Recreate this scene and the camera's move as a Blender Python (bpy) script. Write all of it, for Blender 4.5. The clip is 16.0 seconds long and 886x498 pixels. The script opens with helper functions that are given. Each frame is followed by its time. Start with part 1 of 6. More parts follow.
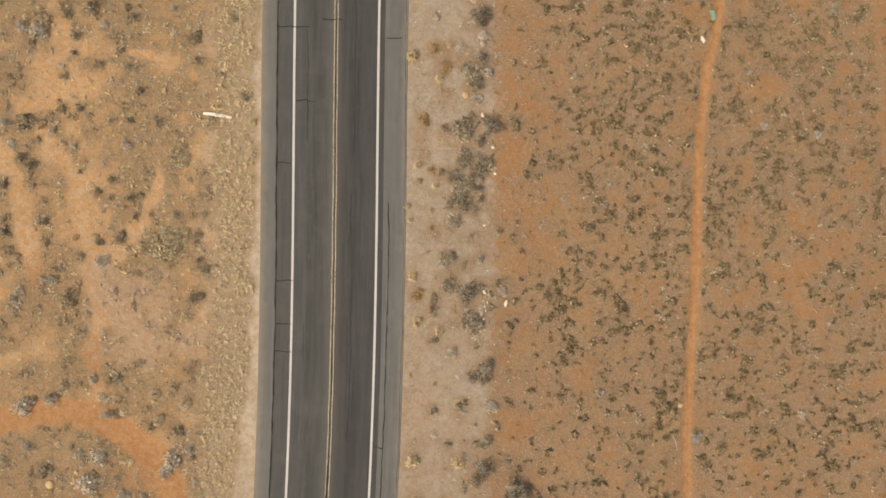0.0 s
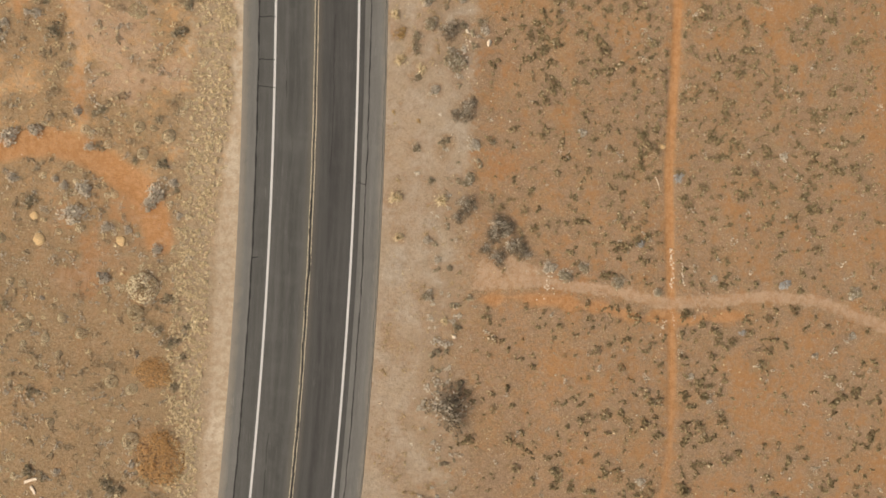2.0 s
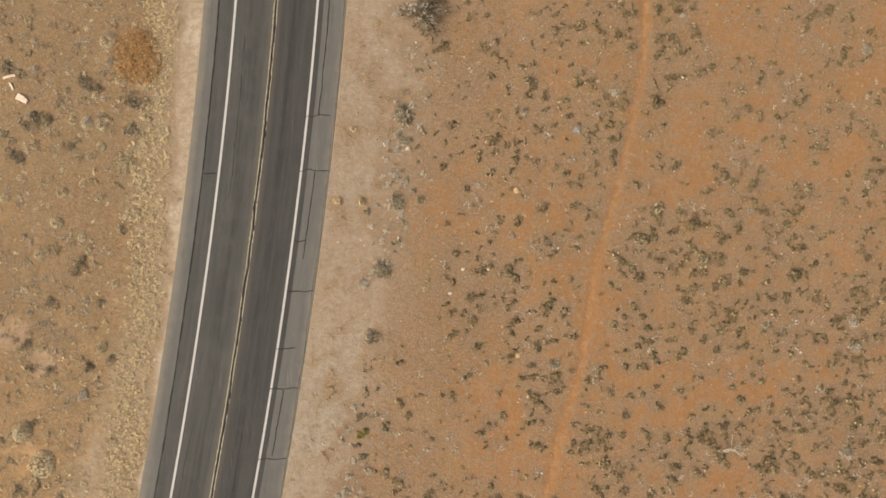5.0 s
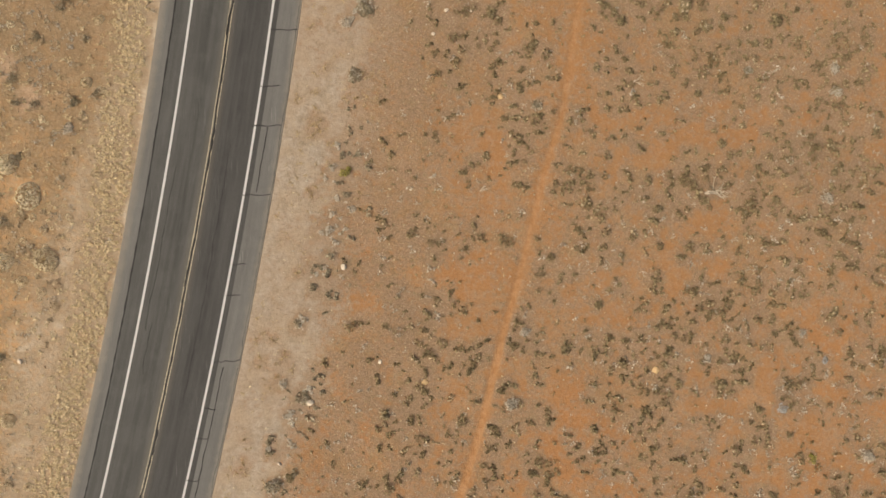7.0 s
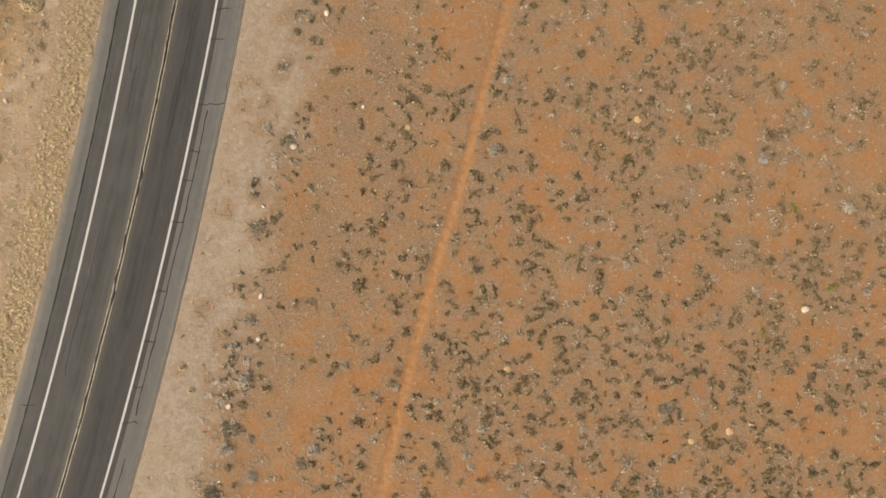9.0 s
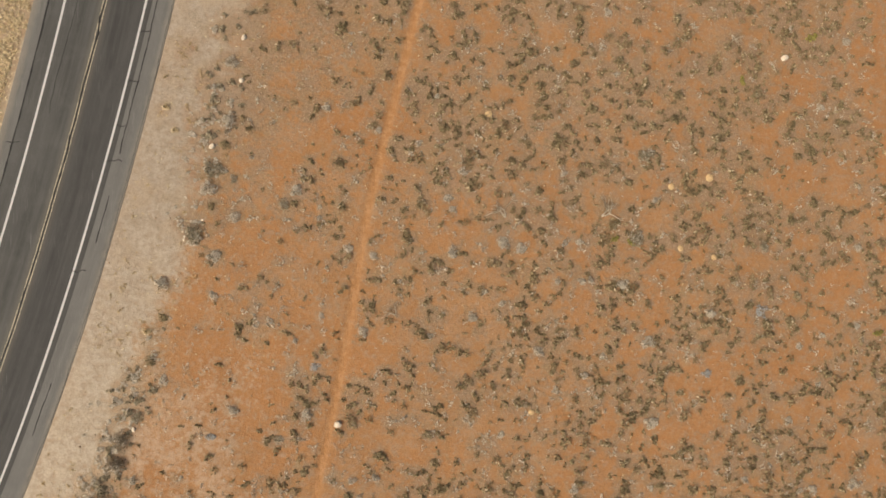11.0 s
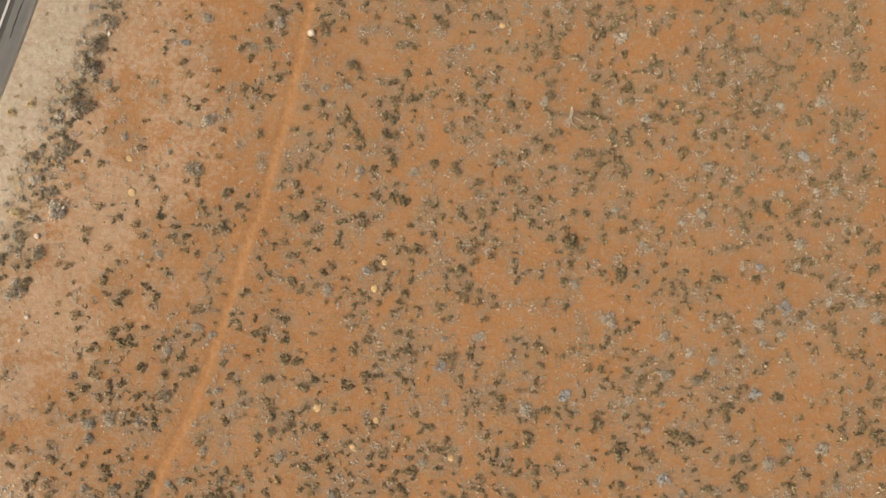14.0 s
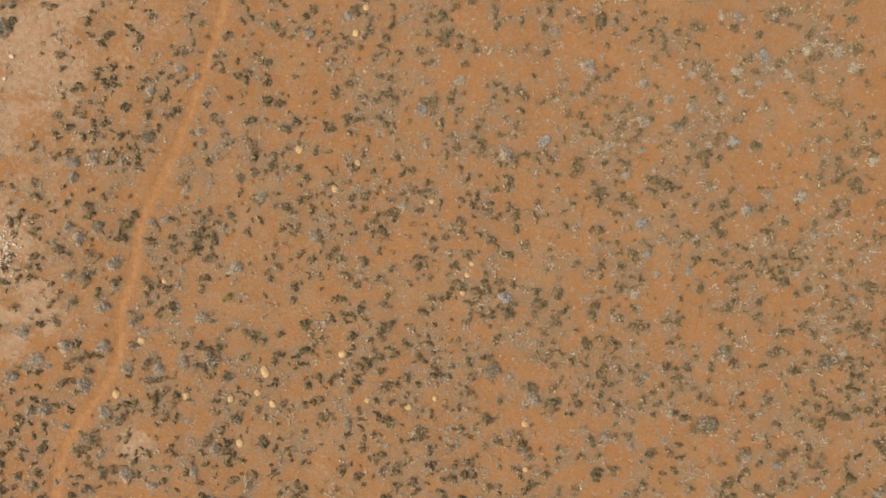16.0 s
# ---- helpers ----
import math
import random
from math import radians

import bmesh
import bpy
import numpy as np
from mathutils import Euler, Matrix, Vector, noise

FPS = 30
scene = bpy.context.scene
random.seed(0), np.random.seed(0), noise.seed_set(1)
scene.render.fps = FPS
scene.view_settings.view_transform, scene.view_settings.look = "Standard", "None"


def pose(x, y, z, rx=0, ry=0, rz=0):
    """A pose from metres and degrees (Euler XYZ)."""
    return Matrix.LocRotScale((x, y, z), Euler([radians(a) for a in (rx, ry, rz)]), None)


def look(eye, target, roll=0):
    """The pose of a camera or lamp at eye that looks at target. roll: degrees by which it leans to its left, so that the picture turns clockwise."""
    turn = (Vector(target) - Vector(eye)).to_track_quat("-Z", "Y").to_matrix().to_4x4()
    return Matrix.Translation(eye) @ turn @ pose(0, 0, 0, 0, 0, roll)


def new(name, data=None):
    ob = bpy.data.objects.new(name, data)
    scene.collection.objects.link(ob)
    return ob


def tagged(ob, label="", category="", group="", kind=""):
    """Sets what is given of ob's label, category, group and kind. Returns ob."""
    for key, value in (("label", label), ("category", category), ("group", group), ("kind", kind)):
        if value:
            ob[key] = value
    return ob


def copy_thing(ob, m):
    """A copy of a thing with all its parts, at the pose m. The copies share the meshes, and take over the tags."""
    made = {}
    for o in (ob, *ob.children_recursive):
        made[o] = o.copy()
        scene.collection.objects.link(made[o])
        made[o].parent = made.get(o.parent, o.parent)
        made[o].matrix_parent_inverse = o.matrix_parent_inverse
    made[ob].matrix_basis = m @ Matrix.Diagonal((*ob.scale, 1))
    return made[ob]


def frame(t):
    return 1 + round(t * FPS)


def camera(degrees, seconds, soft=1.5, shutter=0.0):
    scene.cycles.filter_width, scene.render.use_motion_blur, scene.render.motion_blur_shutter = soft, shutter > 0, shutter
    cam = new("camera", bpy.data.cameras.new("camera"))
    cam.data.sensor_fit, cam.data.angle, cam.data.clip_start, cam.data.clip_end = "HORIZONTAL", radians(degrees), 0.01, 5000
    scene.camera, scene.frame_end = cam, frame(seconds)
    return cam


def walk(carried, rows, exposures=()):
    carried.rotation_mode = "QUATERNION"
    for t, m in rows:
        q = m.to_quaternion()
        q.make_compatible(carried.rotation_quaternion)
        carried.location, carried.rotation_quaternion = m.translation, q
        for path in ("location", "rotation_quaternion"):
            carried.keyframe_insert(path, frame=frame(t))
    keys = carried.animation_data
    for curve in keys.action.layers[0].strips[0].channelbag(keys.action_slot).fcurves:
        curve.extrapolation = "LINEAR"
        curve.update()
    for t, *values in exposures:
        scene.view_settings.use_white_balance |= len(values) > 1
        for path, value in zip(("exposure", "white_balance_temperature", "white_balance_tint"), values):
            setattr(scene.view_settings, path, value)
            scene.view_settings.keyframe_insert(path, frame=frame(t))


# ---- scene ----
# Path of the camera: seconds, place in metres, turn in degrees (looking straight down)
cam = camera(73.7, 16.0, soft=1.7)
ROWS = [
    (0.0, 0.0, 0.0, 51.175, 0.575, -2.206, 0.236),
    (0.5, 0.389, -5.739, 51.187, 0.58, -2.195, 0.221),
    (1.0, 0.802, -11.408, 51.202, 0.585, -2.183, 0.206),
    (1.5, 1.191, -17.087, 51.218, 0.591, -2.172, 0.192),
    (2.0, 1.596, -22.75, 51.236, 0.596, -2.161, 0.177),
    (2.5, 1.994, -28.466, 51.256, 0.601, -2.15, 0.162),
    (3.0, 2.394, -34.1, 51.278, 0.606, -2.139, 0.147),
    (3.5, 2.782, -39.774, 51.302, 0.612, -2.127, 0.133),
    (4.0, 3.152, -45.535, 51.328, 0.617, -2.116, 0.118),
    (6.5, 5.003, -73.94, 51.484, 0.643, -2.06, 0.044),
    (7.0, 5.405, -79.606, 51.521, 0.648, -2.049, 0.029),
    (7.5, 5.775, -84.909, 51.559, 0.653, -2.038, 0.015),
    (8.0, 6.157, -90.57, 51.6, 0.659, -2.027, -0.0),
    (8.5, 6.542, -96.196, 51.642, 0.664, -2.016, -0.015),
    (9.0, 6.933, -101.82, 51.687, 0.669, -2.005, -0.029),
    (11.5, 8.961, -130.057, 51.936, 0.695, -1.949, -0.103),
    (12.0, 9.362, -135.795, 51.992, 0.7, -1.938, -0.118),
    (12.5, 9.767, -141.556, 52.049, 0.706, -1.926, -0.133),
    (13.0, 10.167, -147.289, 52.109, 0.711, -1.915, -0.147),
    (13.5, 10.586, -152.992, 52.17, 0.716, -1.904, -0.162),
    (14.0, 10.998, -158.695, 52.233, 0.721, -1.893, -0.177),
    (14.5, 11.425, -164.377, 52.298, 0.727, -1.882, -0.192),
    (15.0, 11.835, -170.072, 52.364, 0.732, -1.87, -0.206),
    (15.5, 12.252, -175.755, 52.433, 0.737, -1.859, -0.221),
    (16.0, 12.639, -181.442, 52.504, 0.742, -1.848, -0.236),
]
walk(cam, [(t, pose(x, y, z, rx, ry, rz)) for t, x, y, z, rx, ry, rz in ROWS], [(0.0, 0.0, 7050, 6.5), (16.0, 0.0, 7050, 6.5)])

# ---- light: veiled sun and pale, hazy sky ----
SUN_ELEVATION, SUN_AZIMUTH = radians(46), radians(207)   # azimuth counted from +x, anticlockwise
world = bpy.data.worlds.new("world")
scene.world = world
world.use_nodes = True
sky = world.node_tree.nodes.new("ShaderNodeTexSky")
sky.sky_type, sky.sun_disc = "NISHITA", False
sky.sun_elevation, sky.sun_rotation = SUN_ELEVATION, radians(90) - SUN_AZIMUTH
sky.air_density, sky.dust_density, sky.ozone_density = 0.7, 6.0, 0.6
background = world.node_tree.nodes["Background"]
background.inputs["Strength"].default_value = 0.12
world.node_tree.links.new(sky.outputs[0], background.inputs["Color"])
sun = new("sun", bpy.data.lights.new("sun", "SUN"))
sun.data.energy, sun.data.angle, sun.data.color = 2.2, radians(12.0), (1.0, 0.965, 0.90)
sun.matrix_world = look((60 * math.cos(SUN_AZIMUTH) * math.cos(SUN_ELEVATION), 60 * math.sin(SUN_AZIMUTH) * math.cos(SUN_ELEVATION), 60 * math.sin(SUN_ELEVATION)), (0, 0, 0))


# ---- node materials ----
class Nodes:
    """A small builder of node materials."""

    def __init__(self, name, roughness=0.9, specular=0.2):
        self.material = bpy.data.materials.new(name)
        self.material.use_nodes = True
        self.tree = self.material.node_tree
        self.shader = self.tree.nodes["Principled BSDF"]
        self.shader.inputs["Roughness"].default_value = roughness
        self.shader.inputs["Specular IOR Level"].default_value = specular
        self.place = self.add("ShaderNodeNewGeometry").outputs["Position"]

    def add(self, kind):
        return self.tree.nodes.new(kind)

    def link(self, value, socket):
        if isinstance(value, bpy.types.NodeSocket):
            self.tree.links.new(value, socket)
        else:
            socket.default_value = value

    def noise(self, scale, detail=4.0, rough=0.6, at=None, distortion=0.0):
        node = self.add("ShaderNodeTexNoise")
        self.link(at or self.place, node.inputs["Vector"])
        node.inputs["Scale"].default_value, node.inputs["Detail"].default_value = scale, detail
        node.inputs["Roughness"].default_value, node.inputs["Distortion"].default_value = rough, distortion
        return node.outputs["Fac"]

    def cells(self, scale, out="Distance", at=None):
        node = self.add("ShaderNodeTexVoronoi")
        self.link(at or self.place, node.inputs["Vector"])
        node.inputs["Scale"].default_value = scale
        return node.outputs[out]

    def math(self, operation, a, b=0.0, clamp=False):
        node = self.add("ShaderNodeMath")
        node.operation, node.use_clamp = operation, clamp
        self.link(a, node.inputs[0]), self.link(b, node.inputs[1])
        return node.outputs[0]

    def step(self, value, low, high, a=0.0, b=1.0):
        node = self.add("ShaderNodeMapRange")
        node.interpolation_type = "SMOOTHSTEP"
        for k, v in enumerate((value, low, high, a, b)):
            self.link(v, node.inputs[k])
        return node.outputs[0]

    def mix(self, factor, a, b, blend="MIX"):
        node = self.add("ShaderNodeMix")
        node.data_type, node.blend_type = "RGBA", blend
        self.link(factor, node.inputs[0])
        for v, s in ((a, node.inputs[6]), (b, node.inputs[7])):
            self.link((*v, 1.0) if isinstance(v, tuple) and len(v) == 3 else v, s)
        return node.outputs[2]

    def attribute(self, name):
        node = self.add("ShaderNodeAttribute")
        node.attribute_name = name
        return node.outputs["Fac"]

    def grain(self, colour, scale, amount):
        """Brightens and darkens colour with noise."""
        f = self.step(self.noise(scale, 3.0), 0.3, 0.7, 1.0 - amount, 1.0 + amount)
        node = self.add("ShaderNodeVectorMath")
        node.operation = "SCALE"
        self.link(colour if isinstance(colour, bpy.types.NodeSocket) else Vector(colour), node.inputs[0])
        self.link(f, node.inputs["Scale"])
        return node.outputs[0]

    def done(self, colour, height=None, distance=0.02, strength=0.6):
        self.link((*colour, 1.0) if isinstance(colour, tuple) else colour, self.shader.inputs["Base Color"])
        if height is not None:
            bump = self.add("ShaderNodeBump")
            bump.inputs["Strength"].default_value, bump.inputs["Distance"].default_value = strength, distance
            self.link(height, bump.inputs["Height"])
            self.tree.links.new(bump.outputs[0], self.shader.inputs["Normal"])
        return self.material


def ground_material():
    n = Nodes("red_sand_and_gravel", 0.95, 0.1)
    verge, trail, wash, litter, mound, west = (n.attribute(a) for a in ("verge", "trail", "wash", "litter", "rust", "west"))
    parts_of = n.add("ShaderNodeSeparateXYZ")
    n.link(n.place, parts_of.inputs[0])
    south = n.step(parts_of.outputs[1], -110.0, -30.0, 1.0, 0.0)
    turn = n.add("ShaderNodeMapping")
    n.link(n.place, turn.inputs["Vector"])
    turn.inputs["Rotation"].default_value = (0.62, 0.41, 0.33)
    n.place = turn.outputs[0]
    wide, mid, small, fine = n.noise(0.11, 3.0), n.noise(0.5, 5.0, 0.65), n.noise(2.0, 5.0, 0.65), n.noise(12.0, 4.0, 0.7)
    speck, dots = n.noise(5.5, 4.0, 0.7), n.noise(8.0, 3.0, 0.6, distortion=0.8)
    # red sand
    sand = n.mix(n.step(mid, 0.4, 0.6), n.mix(south, (0.322, 0.173, 0.08), (0.352, 0.174, 0.074)), n.mix(south, (0.332, 0.196, 0.105), (0.366, 0.20, 0.1)))
    sand = n.mix(n.step(wide, 0.42, 0.58), sand, n.mix(south, (0.336, 0.175, 0.077), (0.362, 0.171, 0.07)))
    sand = n.mix(n.step(small, 0.46, 0.62, 0.0, 0.45), sand, (0.365, 0.225, 0.13))
    flat = n.math("MULTIPLY", n.step(parts_of.outputs[1], -24.0, -12.0, 1.0, 0.0), n.step(parts_of.outputs[1], -72.0, -58.0))
    bright = n.mix(n.step(small, 0.42, 0.58), (0.47, 0.27, 0.125), (0.55, 0.35, 0.195))
    sand = n.mix(west, sand, n.mix(flat, bright, n.mix(n.step(small, 0.42, 0.58), (0.295, 0.178, 0.096), (0.36, 0.235, 0.145))))
    sand = n.mix(n.math("MULTIPLY", mound, 0.6), sand, (0.355, 0.168, 0.07))
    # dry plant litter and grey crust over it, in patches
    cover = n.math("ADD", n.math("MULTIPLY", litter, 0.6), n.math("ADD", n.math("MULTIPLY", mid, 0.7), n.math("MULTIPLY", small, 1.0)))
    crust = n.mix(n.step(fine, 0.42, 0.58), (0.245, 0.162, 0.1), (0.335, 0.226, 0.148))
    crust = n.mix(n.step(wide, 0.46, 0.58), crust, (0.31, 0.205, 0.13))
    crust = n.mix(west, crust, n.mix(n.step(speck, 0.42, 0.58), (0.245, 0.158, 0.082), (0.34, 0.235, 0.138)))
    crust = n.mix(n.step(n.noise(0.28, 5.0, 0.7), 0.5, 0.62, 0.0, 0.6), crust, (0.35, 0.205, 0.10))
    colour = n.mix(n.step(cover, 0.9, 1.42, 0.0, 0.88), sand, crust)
    # brown and olive litter in small, broken patches
    broken, olive = n.noise(2.6, 6.0, 0.78, distortion=0.5), n.noise(1.25, 6.0, 0.75, distortion=0.4)
    colour = n.mix(n.math("MULTIPLY", n.step(broken, 0.49, 0.62, 0.0, 0.75), n.step(cover, 0.95, 1.3, 0.28, 1.0)), colour, (0.215, 0.142, 0.075))
    colour = n.mix(n.math("MULTIPLY", n.step(olive, 0.52, 0.64, 0.0, 0.5), n.step(cover, 0.9, 1.3, 0.3, 1.0)), colour, (0.28, 0.198, 0.104))
    # pale dust, straw bits and darker crumbs
    colour = n.mix(n.step(speck, 0.54, 0.66, 0.0, 0.35), colour, (0.45, 0.305, 0.185))
    crumbs = n.math("MULTIPLY", n.step(dots, 0.52, 0.64), n.step(cover, 1.0, 1.35, 0.06, 0.6))
    colour = n.mix(crumbs, colour, (0.16, 0.108, 0.062))
    bits = n.math("MULTIPLY", n.step(n.noise(9.0, 3.0, 0.65), 0.6, 0.67), n.step(cover, 1.0, 1.25, 0.22, 0.85))
    colour = n.mix(bits, colour, (0.54, 0.425, 0.28))
    # pale gravel of the verge
    gravel = n.mix(n.step(small, 0.42, 0.58), (0.352, 0.278, 0.205), (0.415, 0.334, 0.252))
    gravel = n.mix(n.step(mid, 0.47, 0.6, 0.0, 0.7), gravel, (0.39, 0.292, 0.198))
    gravel = n.mix(n.step(n.noise(0.9, 4.0, 0.7), 0.5, 0.64, 0.0, 0.5), gravel, (0.27, 0.205, 0.135))
    gravel = n.mix(n.step(dots, 0.54, 0.64, 0.0, 0.5), gravel, (0.24, 0.17, 0.105))
    gravel = n.mix(n.step(fine, 0.55, 0.65, 0.0, 0.55), gravel, (0.50, 0.415, 0.31))
    gravel = n.mix(n.math("MULTIPLY", west, 0.85), gravel, n.mix(n.step(small, 0.42, 0.58), (0.45, 0.35, 0.25), (0.54, 0.44, 0.325)))
    edge = n.step(n.math("ADD", verge, n.math("MULTIPLY", n.math("SUBTRACT", small, 0.5), 1.8)), 0.02, 0.98)
    colour = n.mix(n.math("MULTIPLY", edge, n.step(litter, 0.3, 0.85, 1.0, 0.35)), colour, gravel)
    # trodden trail and pale wheel track
    bare = n.mix(n.step(small, 0.42, 0.58), (0.385, 0.188, 0.078), (0.445, 0.235, 0.108))
    colour = n.mix(n.step(n.math("ADD", trail, n.math("MULTIPLY", n.math("SUBTRACT", small, 0.5), 0.8)), 0.2, 0.75, 0.0, 0.9), colour, bare)
    pale = n.mix(n.step(small, 0.42, 0.58), (0.40, 0.255, 0.155), (0.46, 0.315, 0.205))
    colour = n.mix(n.step(n.math("ADD", wash, n.math("MULTIPLY", n.math("SUBTRACT", small, 0.5), 1.4)), 0.2, 0.8, 0.0, 0.8), colour, pale)
    # pebbles
    pebble = n.math("MULTIPLY", n.step(n.cells(7.0), 0.12, 0.2, 1.0, 0.0), n.step(n.noise(1.3), 0.45, 0.55))
    colour = n.mix(n.math("MULTIPLY", pebble, 0.3), colour, (0.50, 0.38, 0.26))
    colour = n.grain(n.grain(colour, 6.5, 0.08), 24.0, 0.08)
    height = n.math("ADD", n.math("MULTIPLY", small, 1.0), n.math("ADD", n.math("MULTIPLY", speck, 0.8), n.math("MULTIPLY", pebble, 0.4)))
    height = n.math("SUBTRACT", height, n.math("MULTIPLY", trail, 1.1))
    return n.done(colour, height, 0.07, 0.7)


def asphalt_material(name, dark, light, wear=0.5, dust=None):
    """Worn asphalt; its UV is the distance from the middle and along the road, in metres. dust: distance at which blown sand begins."""
    n = Nodes(name, 0.85, 0.25)
    uv = n.add("ShaderNodeUVMap").outputs[0]
    stretch = n.add("ShaderNodeMapping")
    n.link(uv, stretch.inputs["Vector"])
    stretch.inputs["Scale"].default_value = (1.0, 0.05, 1.0)
    streak = n.noise(2.2, 4.0, 0.6, stretch.outputs[0])
    colour = n.mix(n.step(streak, 0.2, 0.85), dark, light)
    parts_of = n.add("ShaderNodeSeparateXYZ")
    n.link(uv, parts_of.inputs[0])
    away = n.math("ABSOLUTE", parts_of.outputs[0])
    # paler, dustier between the wheel tracks and beside the middle
    colour = n.mix(n.step(away, 0.15, 0.75, 0.55, 0.0), colour, tuple(v * k for v, k in zip(light, (1.5, 1.4, 1.2))))
    # dark, oily band under the middle of each lane
    band = n.step(n.math("ABSOLUTE", n.math("SUBTRACT", away, 1.65)), 0.15, 0.9, 0.45, 0.0)
    colour = n.mix(n.math("MULTIPLY", band, n.step(streak, 0.35, 0.6, 1.0, 0.4)), colour, tuple(v * 0.62 for v in dark))
    colour = n.mix(n.step(n.noise(0.5, 5.0, 0.65), 0.46, 0.64, 0.0, wear * 0.4), colour, tuple(v * 1.25 for v in light))
    # fine slanting scrape marks
    slant = n.add("ShaderNodeMapping")
    n.link(n.place, slant.inputs["Vector"])
    slant.inputs["Rotation"].default_value, slant.inputs["Scale"].default_value = (0, 0, radians(-25)), (13.0, 0.45, 1.0)
    scrape = n.math("MULTIPLY", n.step(n.noise(1.0, 2.0, 0.5, slant.outputs[0]), 0.64, 0.74), n.step(n.noise(0.12, 2.0), 0.42, 0.58))
    colour = n.mix(n.math("MULTIPLY", scrape, 0.6), colour, tuple(v * 1.9 for v in light))
    if dust:
        drift = n.math("ADD", away, n.math("MULTIPLY", n.math("SUBTRACT", n.noise(1.1, 5.0, 0.7), 0.5), 0.9))
        colour = n.mix(n.step(drift, dust, dust + 0.9, 0.0, 0.6), colour, (0.30, 0.25, 0.19))
    colour = n.grain(colour, 60.0, 0.22)
    return n.done(colour, n.noise(90.0, 2.0), 0.006, 0.5)


def paint_material(name, paint, bare, worn):
    n = Nodes(name, 0.7, 0.3)
    gone = n.step(n.noise(7.0, 5.0, 0.75), worn - 0.06, worn + 0.06)
    return n.done(n.grain(n.mix(gone, bare, paint), 25.0, 0.08))


def plant_material(name, dark, light, bleached=0.0, tip=(0.5, 0.42, 0.28)):
    """Leaves or twigs that differ leaf by leaf and bush by bush, and let some light through."""
    n = Nodes(name, 0.85, 0.15)
    island = n.add("ShaderNodeNewGeometry").outputs["Random Per Island"]
    each = n.math("FRACT", n.math("ADD", n.add("ShaderNodeObjectInfo").outputs["Random"], n.attribute("tone")))
    colour = n.mix(n.math("ADD", n.math("MULTIPLY", island, 0.72), n.math("MULTIPLY", each, 0.28)), dark, light)
    if bleached:
        colour = n.mix(n.step(n.math("ADD", n.math("MULTIPLY", island, 0.8), n.math("MULTIPLY", each, 0.2)), 1.0 - bleached, 1.05 - bleached), colour, tip)
    colour = n.grain(colour, 12.0, 0.12)
    n.done(colour)
    through_leaf, blend = n.add("ShaderNodeBsdfTranslucent"), n.add("ShaderNodeMixShader")
    n.link(colour, through_leaf.inputs["Color"])
    blend.inputs[0].default_value = 0.3
    n.tree.links.new(n.shader.outputs[0], blend.inputs[1])
    n.tree.links.new(through_leaf.outputs[0], blend.inputs[2])
    n.tree.links.new(blend.outputs[0], n.tree.nodes["Material Output"].inputs["Surface"])
    return n.material


def plain_material(name, colour, variation=0.2, scale=9.0, roughness=0.85):
    n = Nodes(name, roughness, 0.25)
    height = n.noise(scale * 3, 4.0)
    return n.done(n.grain(n.grain(colour, scale, variation), scale * 6, variation * 0.5), height, 0.01, 0.4)


GROUND = ground_material()
ASPHALT_L = asphalt_material("asphalt_lane", (0.071, 0.0675, 0.0605), (0.104, 0.0995, 0.09))
ASPHALT_R = asphalt_material("asphalt_dark_lane", (0.058, 0.0545, 0.05), (0.085, 0.0805, 0.0735), 0.3)
ASPHALT_S = asphalt_material("asphalt_shoulder", (0.128, 0.1195, 0.1075), (0.172, 0.1625, 0.147), 0.35, 5.2)
SEALANT = plain_material("crack_sealant", (0.018, 0.016, 0.014), 0.3, 5.0, 0.6)
WHITE = paint_material("white_paint", (0.57, 0.55, 0.515), (0.30, 0.285, 0.265), 0.36)
YELLOW = paint_material("yellow_paint", (0.60, 0.50, 0.345), (0.16, 0.14, 0.115), 0.47)
SCRUB = plant_material("scrub_leaf", (0.125, 0.096, 0.049), (0.46, 0.355, 0.20), 0.14, (0.72, 0.58, 0.39))
GREY = plant_material("grey_leaf", (0.40, 0.34, 0.26), (0.74, 0.645, 0.51), 0.14, (0.84, 0.75, 0.6))
SALT = plant_material("saltbush_leaf", (0.19, 0.155, 0.095), (0.54, 0.45, 0.31), 0.14, (0.74, 0.63, 0.46))
CREAM = plant_material("cream_leaf", (0.66, 0.54, 0.345), (0.87, 0.76, 0.54), 0.15, (0.9, 0.8, 0.6))
THORN = plant_material("thorn_leaf", (0.085, 0.066, 0.045), (0.32, 0.25, 0.17), 0.12)
BROWN = plant_material("brown_leaf", (0.28, 0.205, 0.12), (0.60, 0.465, 0.31), 0.16)
STRAW = plant_material("straw", (0.56, 0.43, 0.245), (0.82, 0.68, 0.44), 0.15, (0.86, 0.75, 0.52))
WEED = plant_material("dry_weed", (0.33, 0.225, 0.105), (0.62, 0.47, 0.26), 0.1)
RUST = plant_material("dead_weed", (0.46, 0.26, 0.105), (0.62, 0.385, 0.175))
GREEN = plant_material("green_leaf", (0.20, 0.175, 0.045), (0.50, 0.43, 0.14))
BRUSH = plant_material("dark_brush_leaf", (0.17, 0.14, 0.085), (0.50, 0.41, 0.27), 0.14, (0.66, 0.54, 0.37))
MAT = plant_material("pale_olive_leaf", (0.50, 0.41, 0.25), (0.74, 0.63, 0.41), 0.06)
RUST_WEED = plant_material("rust_weed_leaf", (0.30, 0.165, 0.06), (0.56, 0.37, 0.17), 0.12, (0.66, 0.5, 0.22))
